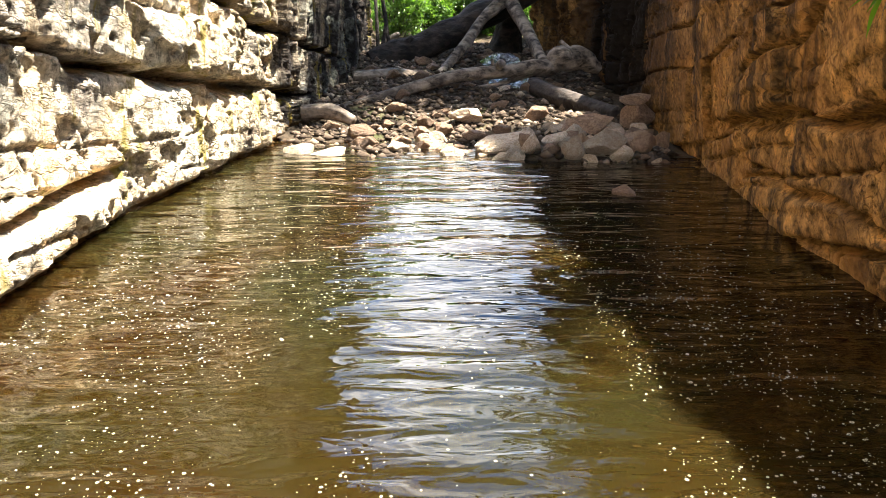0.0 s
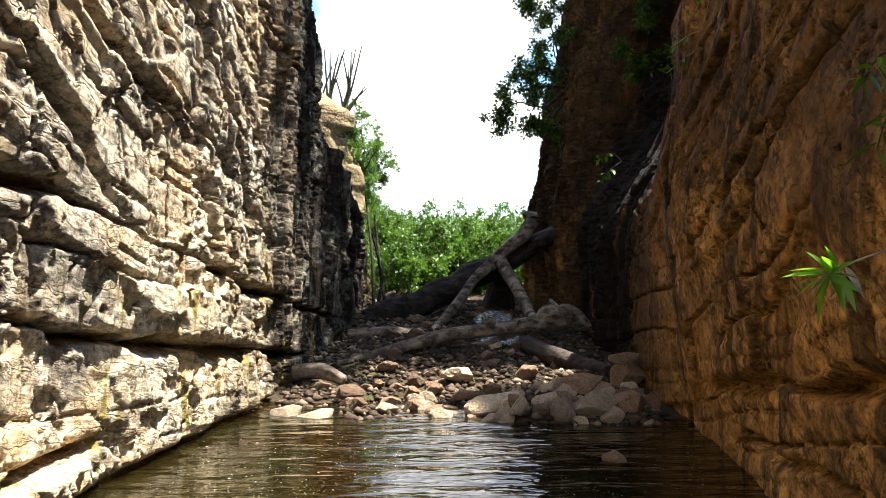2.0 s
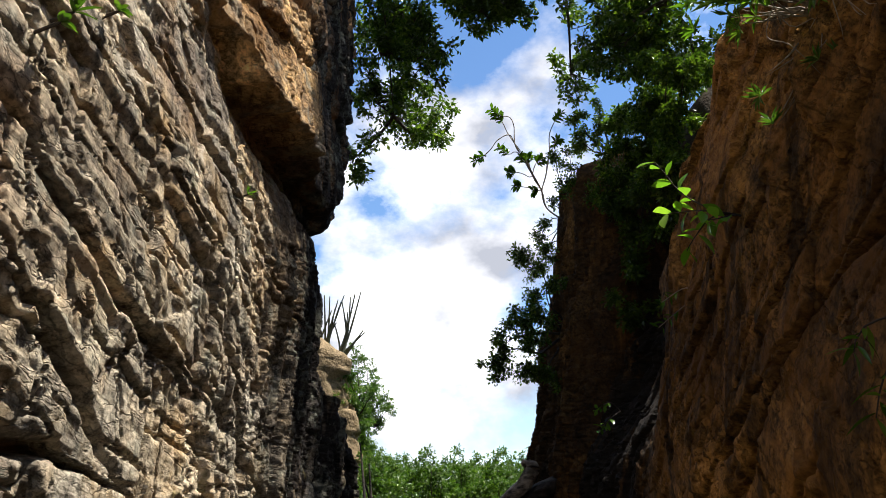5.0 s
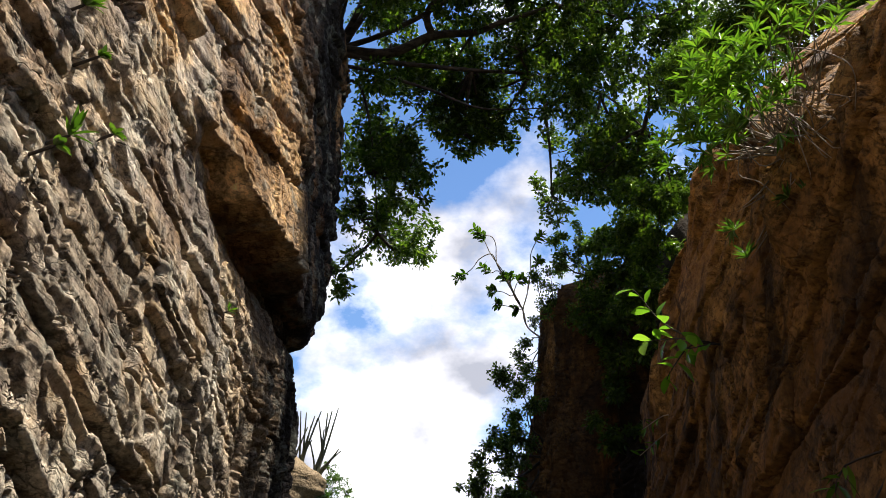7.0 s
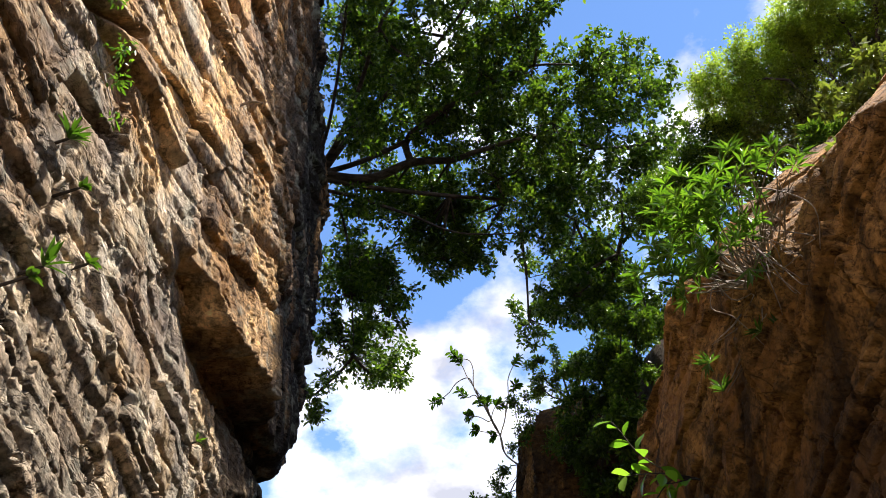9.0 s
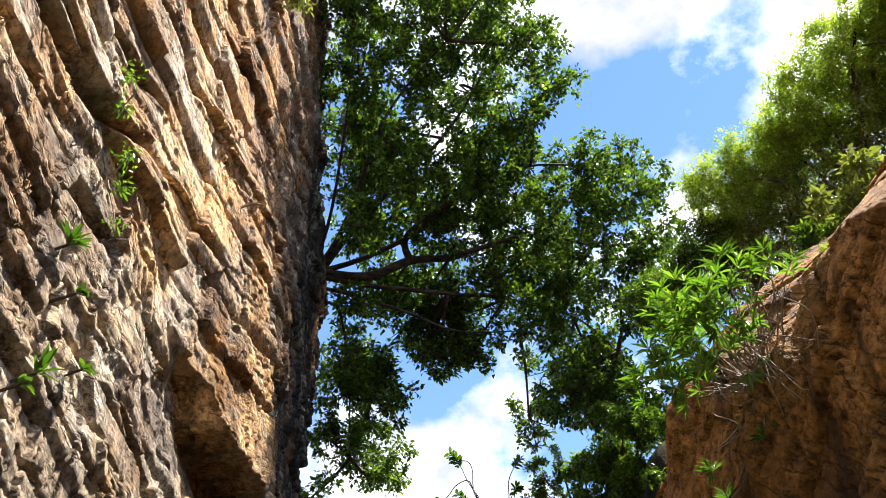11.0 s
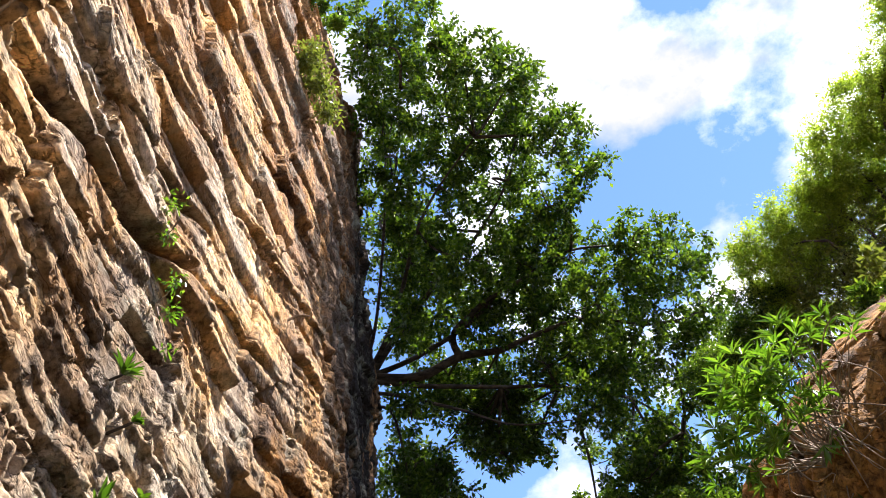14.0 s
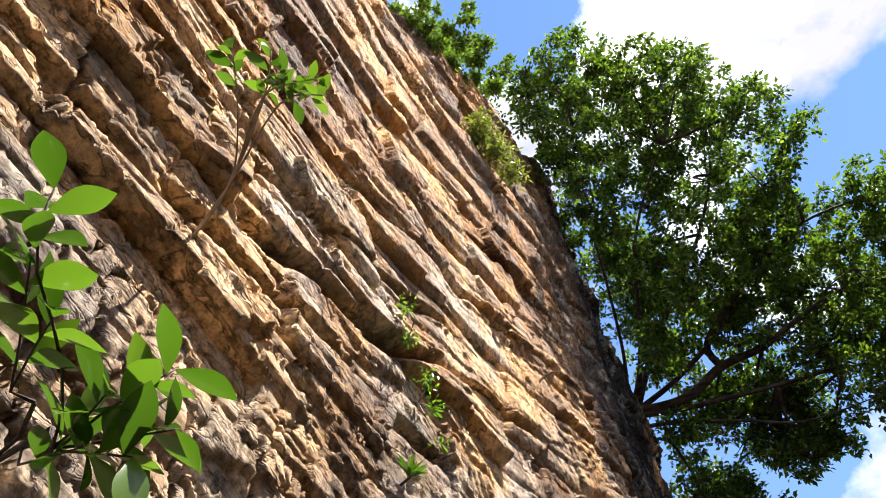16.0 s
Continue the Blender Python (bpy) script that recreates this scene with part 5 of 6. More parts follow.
# the bush with whorled leaves that hangs over the rim; its lower shoots' shade is put into darker leaves
RIM = [(1.94, 4.38, 5.15, 0.16), (1.9, 4.6, 4.95, 0.14), (2.04, 4.3, 4.95, 0.22), (2.12, 4.1, 5.05, 0.24), (2.16, 3.95, 4.85, 0.2), (2.0, 4.3, 5.3, 0.16), (2.1, 4.0, 5.2, 0.2),
       (2.2, 3.85, 5.15, 0.16), (2.22, 3.7, 5.3, 0.1), (2.27, 3.6, 5.2, 0.07), (2.36, 3.45, 5.15, 0.05), (2.42, 3.35, 5.0, 0.05), (2.05, 4.45, 4.75, 0.12)]
RIM_LOW = [(2.12, 4.45, 4.3, 0.1), (2.3, 4.05, 4.25, 0.07), (2.2, 4.55, 4.0, 0.07)]
RIM_FOOT = np.array((2.62, 4.4, 4.75))
_bush = empty("bush", RIM_FOOT)
for _n, _lobes, _per, _size, _mat in (("foliage", RIM, 20, 0.125, M_LEAF_BRIGHT), ("lower_foliage", RIM_LOW, 9, 0.1, M_LEAF_THICKET)):
    _q = (np.array(_lobes) - np.array((*RIM_FOOT, 0))) * np.array((1, 1, 1, 1.35))
    tagged(smooth(part("twigwork", twigs((0, 0, 0), np.concatenate([_q[:, :3], _q[:, :3] * 0.85 + 0.05, _q[:, :3] * 0.9 - 0.06]), 0.012, 331), M_TWIG, _bush)), kind="stuff")
    tagged(part(_n, rosette_foliage(_q, _per, 11, _size, 332, 5.5), _mat, _bush), kind="stuff")
tagged(_bush, "bright green bush with whorls of long leaves on the cliff rim", "bush")


# ---- plants with leaves that can be told apart ----
def leaf_mesh(name, length, width, material, curl=0.15, fold=0.2, shape="oval"):
    bm = bmesh.new()
    prof = {"oval": [(0, 0.03), (0.2, 0.5), (0.42, 0.9), (0.6, 1.0), (0.82, 0.66), (0.94, 0.25), (1.0, 0.03)],
            "lance": [(0, 0.05), (0.2, 0.7), (0.45, 1.0), (0.75, 0.6), (1.0, 0.02)]}[shape]
    rows = []
    ts = np.linspace(0, 1, 9)
    ws = np.interp(ts, [q[0] for q in prof], [q[1] for q in prof])
    ws[1:-1] = 0.25 * ws[:-2] + 0.5 * ws[1:-1] + 0.25 * ws[2:]
    for t, w in zip(ts, ws):
        y, z = t * length, -curl * length * t * t
        h = w * width * 0.5
        rows.append([bm.verts.new((-h, y, z + fold * h)), bm.verts.new((0, y, z)), bm.verts.new((h, y, z + fold * h))])
    for a, b in zip(rows, rows[1:]):
        for k in (0, 1):
            bm.faces.new((a[k], a[k + 1], b[k + 1], b[k])).smooth = True
    me = bpy.data.meshes.new(name)
    bm.to_mesh(me)
    bm.free()
    me.materials.append(material)
    return me


LEAF_OVAL = leaf_mesh("leaf", 0.13, 0.062, M_LEAF_SINGLE, 0.2, 0.25)
LEAF_OVAL_SMALL = leaf_mesh("leaf", 0.1, 0.055, M_LEAF_SINGLE, 0.25, 0.25)
LEAF_LANCE = leaf_mesh("leaf", 0.17, 0.036, M_LEAF_SINGLE, 0.25, 0.3, "lance")
LEAF_VIVID = leaf_mesh("leaf", 0.13, 0.07, M_LEAF_VIVID, 0.2, 0.25)
LEAF_VIVID_LANCE = leaf_mesh("leaf", 0.18, 0.04, M_LEAF_VIVID, 0.25, 0.3, "lance")
LEAF_LANCE_SMALL = leaf_mesh("leaf", 0.11, 0.028, M_LEAF_SINGLE, 0.25, 0.3, "lance")
LEAF_DRY = leaf_mesh("leaf", 0.16, 0.03, M_TWIG, 0.4, 0.3, "lance")


def put_leaf(mesh, parent, at, along, up=(0, 0, 1), scale=1.0):
    y = Vector(along).normalized()
    x = y.cross(Vector(up)).normalized()
    z = x.cross(y)
    ob = new("leaf", mesh)
    ob.parent = parent
    ob.matrix_local = Matrix.LocRotScale(Vector(at), Matrix((x, y, z)).transposed().to_quaternion(), (scale,) * 3)
    return ob


def leafy_plant(name, base, stems, mesh, label, seed, per=8, stem_r=0.006, tip_only=0.5, scale=1.0, stem_mat=None, category="plant", group="", dry=0):
    """A plant with stems (world polylines from its base) and single leaves set spirally towards each stem's end."""
    rng = np.random.default_rng(seed)
    root = empty(name, base)
    b = np.array(base, float)
    for line in stems:
        P = np.array([base] + list(line), float) - b
        stem = smooth(part("stem", tube(P, np.linspace(stem_r, stem_r * 0.4, len(P)), 6, 0, 0, 0.06), stem_mat or M_BARK, root))
        d = np.concatenate([[0], np.cumsum(np.linalg.norm(np.diff(P, axis=0), axis=1))])
        for k in range(per + dry):
            s = d[-1] * (tip_only + (1 - tip_only) * (k + 1) / (per + dry)) if k < per else d[-1] * tip_only * 0.95
            at = np.array([np.interp(s, d, P[:, c]) for c in range(3)])
            ax = P[-1] - P[-2]
            ax = ax / np.linalg.norm(ax)
            a = k * 2.4 + rng.uniform(-0.4, 0.4)
            side = np.cross(ax, (0.3, 0.2, 0.9))
            side /= np.linalg.norm(side)
            other = np.cross(ax, side)
            out = side * math.cos(a) + other * math.sin(a) + ax * rng.uniform(0.2, 0.9) + np.array((0, 0, 0.15 if k < per else -1.0))
            put_leaf(mesh if k < per else LEAF_DRY, stem, at, out, (rng.normal() * 0.3, rng.normal() * 0.3, 1), scale * rng.uniform(0.7, 1.15))
    return tagged(root, label, category, group)


def rosette(name, at, out, mesh, n, label, seed, scale=1.0, group="small plants on the cliff", category="plant"):
    """A tuft of leaves that spring from one crack."""
    rng = np.random.default_rng(seed)
    root = empty(name, at)
    o = np.array(out, float)
    o /= np.linalg.norm(o)
    smooth(part("stem", tube([-0.15 * o, 0.01 * o, 0.04 * o], [0.012, 0.01, 0.006], 6, 0, 0, 0.03), M_BARK, root))
    for k in range(n):
        d = rng.normal(size=3)
        d /= np.linalg.norm(d)
        d = o * 0.8 + d * 0.9 + np.array((0, 0, 0.5))
        put_leaf(mesh, root, 0.03 * o, d, (rng.normal() * 0.3, rng.normal() * 0.3, 1), scale * rng.uniform(0.6, 1.15))
    return tagged(root, label, category, group)


# bright rosette that hangs from the shaded cliff
leafy_plant("hanging_plant", (2.1, 3.1, 1.56), [[(1.75, 2.95, 1.56), (1.45, 2.8, 1.5), (1.3, 2.7, 1.44)]], LEAF_VIVID_LANCE, "bright green rosette with dry leaves hanging from the shaded cliff",
            400, 18, 0.006, 0.9, 0.85, M_TWIG, dry=4)
leafy_plant("hanging_plant", (2.2, 3.4, 2.5), [[(1.95, 3.5, 2.42), (1.88, 3.5, 2.3)], [(1.98, 3.45, 2.2), (1.9, 3.45, 2.0)]], LEAF_LANCE, "green long-leaved plant hanging from a crack in the cliff", 401, 9, 0.007, 0.6, 0.9)
leafy_plant("sapling_branch", (2.6, 5.8, 3.82), [[(2.28, 5.77, 3.87), (2.05, 5.77, 3.89), (1.8, 5.77, 3.86)], [(2.2, 5.77, 3.89), (1.95, 5.77, 4.03), (1.81, 5.77, 4.23), (1.75, 5.77, 4.31)],
            [(2.2, 5.77, 3.85), (2.0, 5.77, 3.66), (1.93, 5.77, 3.55)], [(2.35, 5.77, 3.85), (2.2, 5.7, 3.8), (2.1, 5.7, 3.78)]], LEAF_VIVID, "bright green broad-leaved branch growing from the cliff", 402, 7, 0.008, 0.5, 1.35)
leafy_plant("hanging_plant", (2.62, 7.6, 3.7), [[(2.45, 7.5, 3.75), (2.2, 7.5, 3.6)], [(2.4, 7.5, 3.55), (2.15, 7.5, 3.35)]], LEAF_LANCE_SMALL, "thin twiggy plant with pale narrow leaves on the cliff", 403, 8, 0.008, 0.5, 1.1, M_TWIG)
leafy_plant("hanging_plant", (2.35, 10.3, 2.9), [[(2.2, 10.2, 3.0), (2.0, 10.2, 2.9)], [(2.2, 10.2, 2.8), (2.05, 10.2, 2.65)]], LEAF_OVAL_SMALL, "small green plant on the dark cliff", 404, 10, 0.008, 0.4, 1.1)

# tufts on the sunlit cliff
for _i, (_at, _n, _s) in enumerate([((-2.0, 3.62, 4.2), 12, 1.0), ((-1.98, 4.1, 4.55), 12, 0.9), ((-2.05, 3.5, 5.05), 16, 0.9), ((-2.0, 3.72, 4.85), 10, 0.8), ((-1.85, 7.0, 4.55), 9, 0.7), ((-2.0, 3.5, 4.05), 9, 0.9)]):
    rosette("cliff_plant", _at, (1, -0.3, 0.2), LEAF_LANCE if _i % 2 == 0 else LEAF_OVAL_SMALL, _n, "small bright green plant rooted in a crack of the sunlit cliff", 420 + _i, _s)
for _i, (_b, _l, _n, _sz) in enumerate([((-2.1, 3.75, 5.95), [(-1.98, 3.7, 6.1, 0.12), (-1.95, 3.7, 5.8, 0.12), (-1.93, 3.75, 5.5, 0.08)], 120, 0.05),
                                        ((-1.9, 3.3, 6.35), [(-2.0, 3.35, 6.6, 0.12), (-2.0, 3.4, 6.3, 0.1)], 100, 0.045),
                                        ((-2.05, 5.8, 12.8), [(-1.95, 5.5, 13.0, 0.35), (-1.8, 5.8, 12.8, 0.35), (-1.7, 6.1, 12.5, 0.28), (-1.9, 5.5, 13.4, 0.25)], 1500, 0.09)]):
    shrub("cliff_shrub", _b, _l, M_LEAF_BRIGHT if _i < 2 else M_LEAF_OLIVE, _n, _sz, "wispy light green shrub growing out of the cliff face", 430 + _i, M_TWIG, 0.008, 2.6, "shrub", "shrubs on the cliff")
shrub("bush", (-2.8, 4.4, 14.2), [(-2.4, 3.8, 14.5, 0.5), (-2.1, 4.4, 14.9, 0.6), (-2.3, 5.2, 15.6, 0.6), (-2.0, 6.0, 16.4, 0.6)], M_LEAF_BUSH, 9000, 0.09,
      "light green bush on the rim of the sunlit cliff", 440, r0=0.03, long=2.0, spray=0.2)
log("dead_twig", [(-2.05, 6.25, 8.05), (-1.75, 6.25, 8.25), (-1.58, 6.2, 8.2)], [0.02, 0.015, 0.008], M_TWIG, "short pale dead twig stuck in the cliff", (), 91)

# saplings beside the sunlit cliff
leafy_plant("sapling", (-2.25, 1.35, 5.1), [[(-1.85, 1.18, 5.23), (-1.4, 0.84, 5.22), (-1.28, 0.69, 5.31)], [(-1.85, 1.18, 5.23), (-1.6, 0.9, 5.25), (-1.42, 0.59, 5.28)],
            [(-1.85, 1.18, 5.23), (-1.4, 0.84, 5.22), (-1.13, 0.87, 5.2)], [(-1.85, 1.18, 5.23), (-1.4, 0.84, 5.22), (-1.23, 0.78, 5.19)], [(-1.85, 1.18, 5.23), (-1.35, 0.9, 5.2), (-1.12, 0.93, 5.13)]],
            LEAF_OVAL, "slender sapling with bright oval leaves growing from the cliff", 450, 7, 0.008, 0.82, 0.95, M_TWIG, "sapling")
leafy_plant("sapling", (-2.0, 0.25, 1.95), [[(-0.93, 0.23, 2.47), (-0.8, 0.236, 2.464), (-0.728, 0.149, 2.52), (-0.686, 0.023, 2.577), (-0.656, -0.015, 2.655)], [(-0.93, 0.23, 2.47), (-0.81, 0.15, 2.51), (-0.7, 0.03, 2.58)],
            [(-0.93, 0.23, 2.47), (-0.81, 0.15, 2.51), (-0.717, 0.103, 2.556)], [(-0.93, 0.23, 2.47), (-0.8, 0.236, 2.464), (-0.705, 0.212, 2.503)],
            [(-0.93, 0.23, 2.47), (-0.8, 0.236, 2.464), (-0.705, 0.23, 2.5), (-0.659, 0.27, 2.581)], [(-0.93, 0.23, 2.47), (-0.8, 0.236, 2.464), (-0.72, 0.26, 2.47), (-0.652, 0.297, 2.49)],
            [(-0.93, 0.23, 2.47), (-0.8, 0.236, 2.464), (-0.668, 0.26, 2.423)], [(-0.93, 0.23, 2.47), (-0.85, 0.236, 2.46), (-0.737, 0.237, 2.45)]],
            LEAF_OVAL, "leafy green sapling with broad glossy leaves beside the cliff", 451, 7, 0.0035, 0.93, 0.7, None, "sapling")


# ---- the far end ----
def cactus():
    root = empty("cactus", (-2.95, 20.6, 5.3))
    rng = np.random.default_rng(41)
    for k in range(18):
        x, lean, h = rng.uniform(-0.2, 0.6), rng.uniform(-0.2, 0.6), rng.uniform(0.9, 2.2)
        smooth(part("stem", tube([(x * 0.4, rng.uniform(-0.2, 0.2), 0), (x, 0, h * 0.4), (x + lean, 0, h)], [0.035, 0.03, 0.014], 7, 0.12, k, 0.1), M_CACTUS, root))
    tagged(root, "grey-green columnar cactus with upright stems on a rock", "cactus")


cactus()


def far_outcrop():
    rng = np.random.default_rng(31)
    ys, zs = np.linspace(19.2, 26, 110), np.linspace(0.5, 6.3, 90)
    Y, Z = [g.ravel() for g in np.meshgrid(ys, zs, indexing="ij")]
    X = -2.05 + facets(Y * 1.1, Z * 1.4, 501, 0.12, 0.2, 0.08, 0.05) + facets(Y * 3, Z * 4, 503, 0.05, 0.08, 0.03, 0.06) - 0.12 * (Z - 3) - 2.0 * np.clip(20.3 - Y, 0, None) ** 1.3 - 1.2 * np.clip(Z - 5.6, 0, None) - 0.5 * np.clip(Y - 21, 0, None)
    ob = part("rock_outcrop", (np.stack([X, Y, Z], 1), sheet(len(ys), len(zs))[:, ::-1]), M_OUTCROP)
    tagged(ob, "pale brown rock outcrop beyond the gorge's end", "rock", kind="structure")


far_outcrop()

# slender tree and hanging shrubs on the dark buttress
SLENDER = [[(2.58, 16.0, 7.83), (2.38, 16.0, 8.03), (2.31, 16.0, 8.39), (2.13, 16.0, 8.77), (2.02, 16.0, 9.06), (1.79, 16.0, 9.44), (1.75, 16.0, 9.67), (1.75, 16.0, 10.01), (1.66, 16.0, 10.22), (1.45, 16.0, 10.26), (1.26, 16.0, 10.41)],
           [(2.58, 16.0, 7.83), (2.38, 16.0, 8.03), (2.31, 16.0, 8.39), (2.14, 16.0, 8.77), (1.97, 16.0, 9.21), (1.65, 16.1, 9.80), (1.51, 16.1, 10.13), (1.33, 16.1, 10.38)],
           [(2.58, 16.0, 7.83), (2.38, 16.0, 8.03), (2.31, 16.0, 8.39), (2.13, 16.0, 8.76), (1.79, 16.0, 9.47), (1.63, 15.9, 9.72), (1.36, 15.9, 9.59), (1.20, 15.9, 9.36), (0.97, 15.9, 9.15), (0.82, 15.8, 9.03)],
           [(2.58, 16.0, 7.83), (2.38, 16.0, 8.03), (2.31, 16.0, 8.39), (2.14, 16.0, 8.78), (1.82, 16.1, 9.38), (1.63, 16.1, 9.34), (1.43, 16.1, 9.49)],
           [(2.58, 16.0, 7.83), (2.38, 16.0, 8.03), (2.31, 16.0, 8.39), (2.13, 16.0, 8.75), (2.04, 15.9, 8.69), (1.85, 15.9, 8.79), (1.57, 15.9, 8.81)]]
SLENDER_B = [[(2.58, 16.0, 7.83), (2.38, 16.0, 8.03), (2.31, 16.0, 8.39), (2.29, 16.0, 8.47), (2.01, 16.1, 8.53), (1.73, 16.1, 8.58)],
             [(2.58, 16.0, 7.83), (2.38, 16.0, 8.03), (2.31, 16.0, 8.39), (2.25, 16.0, 8.42), (2.13, 16.0, 8.40)],
             [(2.58, 16.0, 7.83), (2.38, 16.0, 8.03), (2.31, 16.0, 8.39), (2.14, 16.1, 8.79), (2.07, 16.1, 9.11), (2.06, 16.1, 9.29)],
             [(2.58, 16.0, 7.83), (2.38, 16.0, 8.03), (2.31, 16.0, 8.39), (2.13, 16.0, 8.75), (2.20, 15.9, 9.03), (2.35, 15.9, 9.14)],
             [(2.58, 16.0, 7.83), (2.38, 16.0, 8.03), (2.31, 16.0, 8.39), (2.43, 16.1, 8.81), (2.50, 16.1, 9.23), (2.69, 16.1, 9.64), (2.77, 16.2, 9.74)],
             [(2.58, 16.0, 7.83), (2.38, 16.0, 8.03), (2.31, 16.0, 8.39), (2.42, 16.0, 8.80), (2.52, 16.0, 9.34), (2.56, 16.1, 9.83), (2.71, 16.1, 10.18), (2.87, 16.1, 10.39)],
             [(2.58, 16.0, 7.83), (2.38, 16.0, 8.03), (2.31, 16.0, 8.39), (2.13, 15.9, 8.74), (2.01, 15.9, 9.00), (1.85, 15.8, 9.13)]]
leafy_plant("slender_tree", (2.79, 16.2, 7.81), SLENDER + SLENDER_B,
            LEAF_OVAL, "slender pale tree with sparse tufts of leaves on the buttress top", 460, 26, 0.019, 0.9, 1.3, M_TWIG, "tree")
shrub("bush", (2.5, 15.2, 5.0), [(2.1, 14.6, 5.9, 0.35), (1.8, 14.4, 5.3, 0.45), (1.55, 14.2, 4.9, 0.4), (1.25, 14.1, 4.6, 0.3), (0.95, 14.0, 4.2, 0.25), (1.7, 14.3, 4.4, 0.35), (1.9, 14.5, 6.3, 0.3), (2.0, 14.5, 4.0, 0.3)],
      M_LEAF_TREE, 9000, 0.065, "dark green bush hanging from the shaded buttress", 461, r0=0.03, long=1.6, spray=0.2)
shrub("bush", (4.06, 15.8, 8.80), [(3.36, 16.2, 10.16, 0.28), (3.25, 16.1, 9.70, 0.22), (3.71, 16.3, 10.35, 0.35), (4.07, 16.2, 10.36, 0.35), (3.99, 16.0, 9.77, 0.30), (4.33, 15.8, 10.00, 0.40), (3.61, 16.0, 9.71, 0.25), (4.57, 15.4, 9.52, 0.40), (4.41, 15.4, 9.06, 0.35), (4.18, 15.6, 9.30, 0.25), (4.71, 15.0, 9.69, 0.40), (4.50, 14.8, 8.46, 0.35)],
      M_LEAF_BUSH, 11000, 0.085, "green bush on top of the buttress", 462, r0=0.04, long=1.9, spray=0.2)
shrub("bush", (2.94, 16.3, 7.98), [(2.57, 15.5, 9.01, 0.15), (2.61, 14.6, 8.33, 0.18), (2.52, 14.4, 7.88, 0.16), (2.50, 15.2, 7.86, 0.12), (2.82, 15.2, 8.93, 0.15), (2.18, 15.9, 7.20, 0.18), (2.26, 15.8, 6.66, 0.20), (2.06, 15.7, 6.39, 0.15), (2.37, 15.9, 7.57, 0.12), (2.80, 14.3, 8.13, 0.18), (3.05, 14.2, 8.02, 0.20), (2.85, 13.6, 7.41, 0.15), (3.13, 13.4, 7.54, 0.20), (2.55, 14.0, 7.47, 0.13), (3.15, 13.2, 7.02, 0.20)],
      M_LEAF_TREE, 4500, 0.06, "dark green bush trailing down the buttress edge", 464, r0=0.02, long=1.8, spray=0.15)
shrub("bush", (3.93, 12.4, 6.93), [(3.96, 11.2, 8.07, 0.30), (3.87, 11.3, 7.78, 0.30), (3.79, 11.4, 7.50, 0.30), (3.70, 11.5, 7.21, 0.28), (3.62, 11.6, 6.97, 0.28), (3.54, 11.7, 6.72, 0.25), (3.79, 12.2, 8.18, 0.35), (3.90, 12.0, 8.49, 0.35), (3.71, 12.2, 7.76, 0.30), (3.61, 12.3, 7.45, 0.30), (3.90, 10.8, 8.27, 0.35), (3.83, 11.2, 8.72, 0.40)],
      M_LEAF_TREE, 12000, 0.075, "dark leafy bush filling the head of the shaded recess", 465, r0=0.03, long=1.9, spray=0.2)
shrub("bush", (3.6, 12.6, 6.8), [(3.5, 12.8, 7.6, 0.5), (3.3, 12.9, 7.0, 0.4), (3.6, 12.4, 6.4, 0.5), (3.4, 12.6, 5.8, 0.4), (3.8, 12.2, 8.2, 0.5), (3.3, 12.5, 5.0, 0.4)],
      M_LEAF_TREE, 9000, 0.09, "dark vines hanging in the shaded recess", 463, r0=0.02, long=2.0, spray=0.2, category="vine")

# plants along the rim of the shaded cliff
for _k, (_x, _y, _z, _r, _m) in enumerate([(3.3, 7.0, 6.0, 0.4, M_LEAF_TREE), (3.4, 7.8, 6.1, 0.45, M_LEAF_TREE), (2.75, 9.0, 5.6, 0.4, M_LEAF_TREE), 
                                         (3.9, 7.5, 6.9, 0.6, M_LEAF_TREE), (3.2, 3.9, 6.0, 0.35, M_LEAF_OLIVE), (3.9, 5.4, 6.8, 0.5, M_LEAF_TREE)]):
    _x += 0.35
    shrub("bush", (_x + 0.25, _y, _z - 0.5), [(_x + q[0] * _r, _y + q[1] * _r, _z + q[2] * _r, _r * 0.75) for q in ((-0.4, 0, 0), (0.4, 0.3, 0.3), (0, -0.5, 0.5), (0.2, 0.6, -0.2))],
          _m, int(9000 * _r), 0.085, "tangled green bush on the rim of the shaded cliff", 350 + _k, M_TWIG, 0.015, 2.6, group="bushes on the rim", spray=0.14)


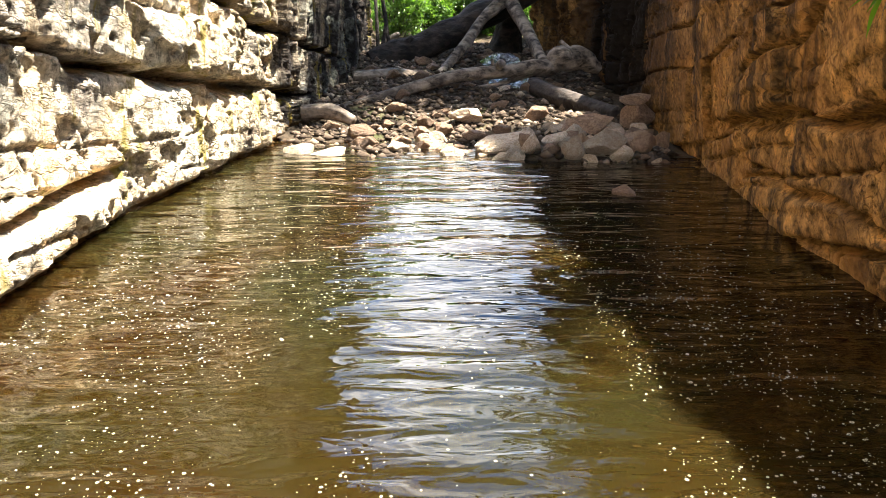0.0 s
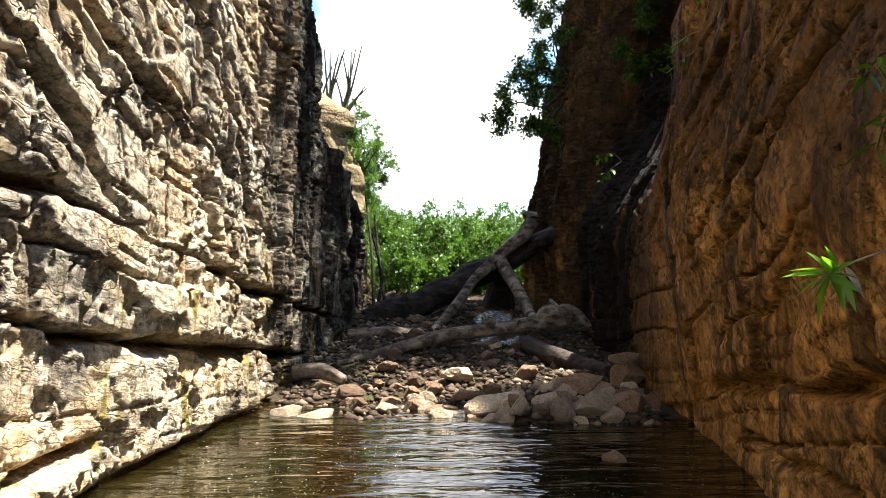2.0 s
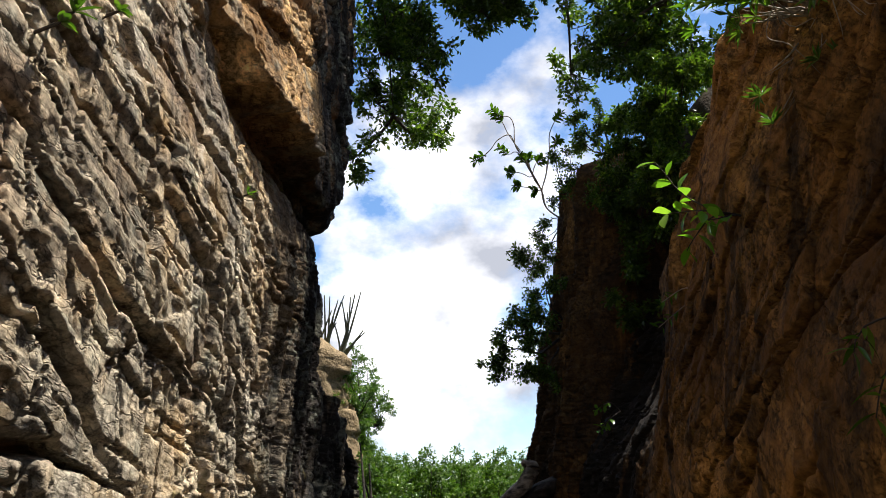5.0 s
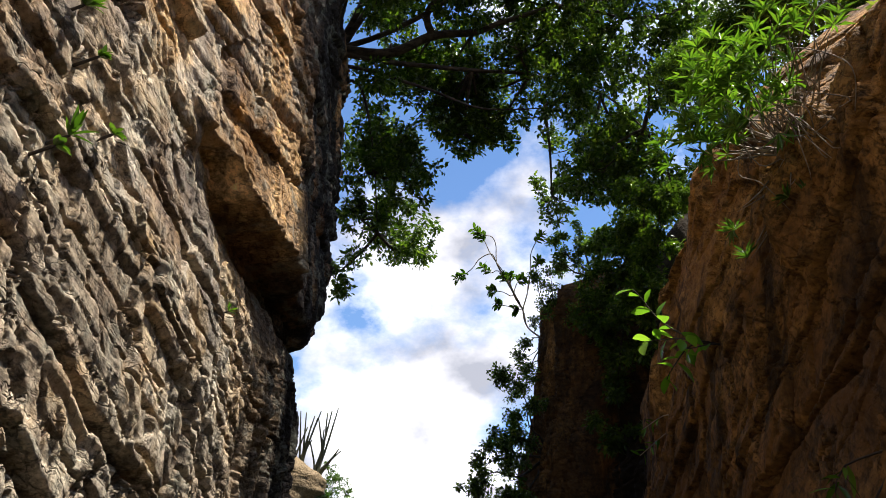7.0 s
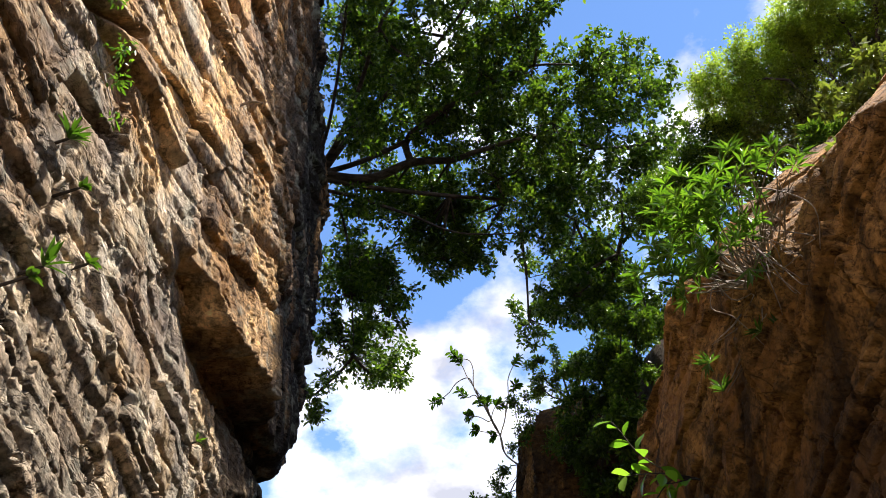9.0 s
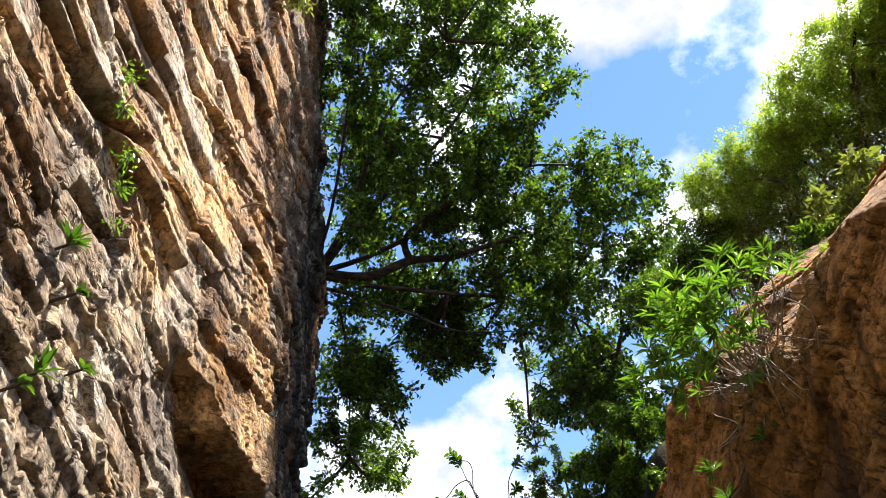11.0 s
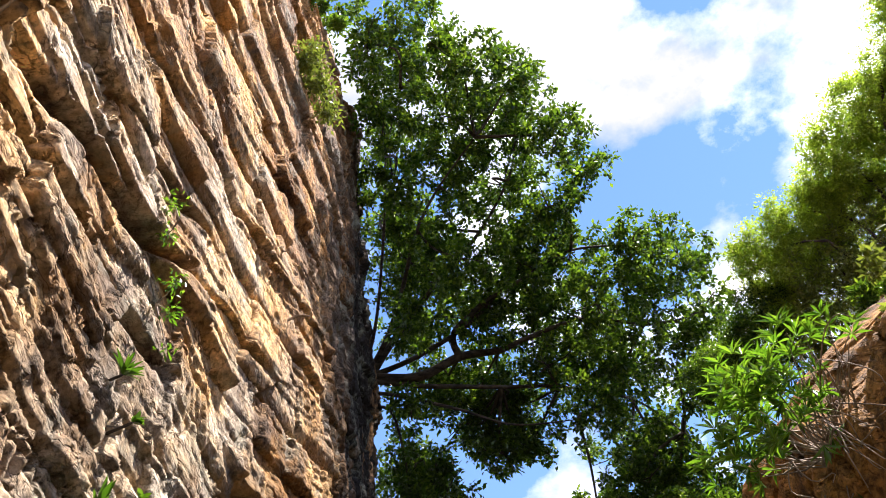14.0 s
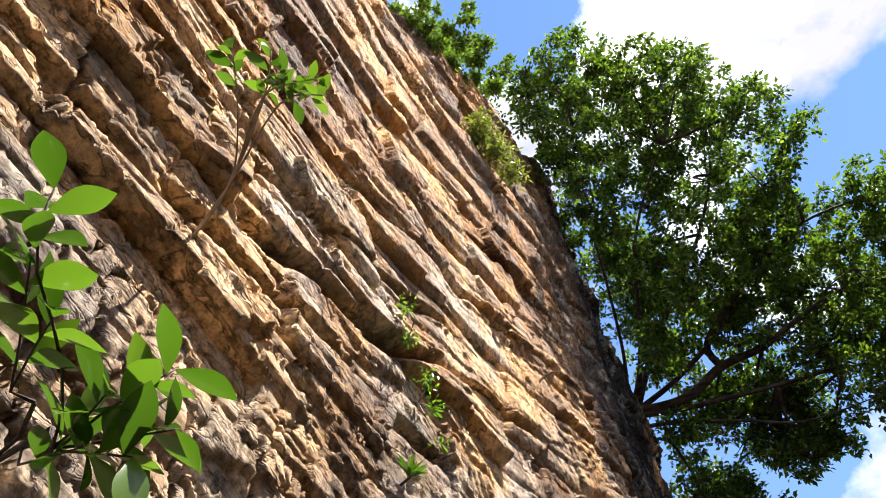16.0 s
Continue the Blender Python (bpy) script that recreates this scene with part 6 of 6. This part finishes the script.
def dead_roots():
    rng = np.random.default_rng(55)
    root = empty("dead_vine", (2.5, 4.0, 4.7))
    for k in range(15):
        a = np.array((rng.uniform(-0.2, 0.05), rng.uniform(-0.35, 0.45), rng.uniform(-0.1, 0.2)))
        swing, drop = rng.uniform(-0.8, -0.1), rng.uniform(0.1, 0.5)
        pts = [a, a + np.array((-0.13, swing * 0.35, 0.03)), a + np.array((-0.16, swing * 0.75, -drop * 0.35)), a + np.array((-0.1, swing, -drop * 0.8)), a + np.array((-0.02, swing * 0.85, -drop))]
        pts = [p + rng.normal(size=3) * 0.05 for p in pts]
        smooth(part("strand", tube(pts, np.linspace(0.006, 0.0025, 5), 5, 0, 0, 0.05), M_TWIG, root))
    tagged(root, "tangle of pale dead vine strands hanging below a bush", "vine")


dead_roots()

# thicket beyond the gorge
_rng = np.random.default_rng(77)
_lobes = _rng.normal(size=(16, 3)) * np.array([0.75, 0.75, 0.6]) + np.array([0, 0, 1.6])
_first = shrub("bush", (0, 0, 0), [(*p, 0.6) for p in _lobes], M_LEAF_THICKET, 7000, 0.14, "dense green bush in the thicket beyond the gorge", 340, r0=0.05, long=1.9, group="thicket", spray=0.22)
_first.location = (0.2, 22.0, 1.2)
for _k in range(84):
    _y = float(_rng.uniform(17.6, 34))
    _x = float(_rng.uniform(-3.2, 3.8)) * _y / 22
    _z = float(ground_height(np.array([_x]), np.array([_y]))[0])
    _s = float(_rng.uniform(0.36, 0.6))
    copy_thing(_first, pose(_x, _y, _z - 0.1, 0, 0, float(_rng.uniform(0, 360))) @ Matrix.Diagonal((_s, _s, _s, 1)))

# shrubs on the slope beside the outcrop
for _k in range(14):
    _y = float(_rng.uniform(20.5, 25))
    _x = -1.3 - 0.035 * _y + float(_rng.uniform(-0.7, 0.4))
    _s = float(_rng.uniform(0.3, 0.55))
    copy_thing(_first, pose(_x, _y, float(_rng.uniform(1.4, 4.6)), 0, 0, float(_rng.uniform(0, 360))) @ Matrix.Diagonal((_s, _s, _s, 1)))
_first.scale = (0.5, 0.5, 0.5)
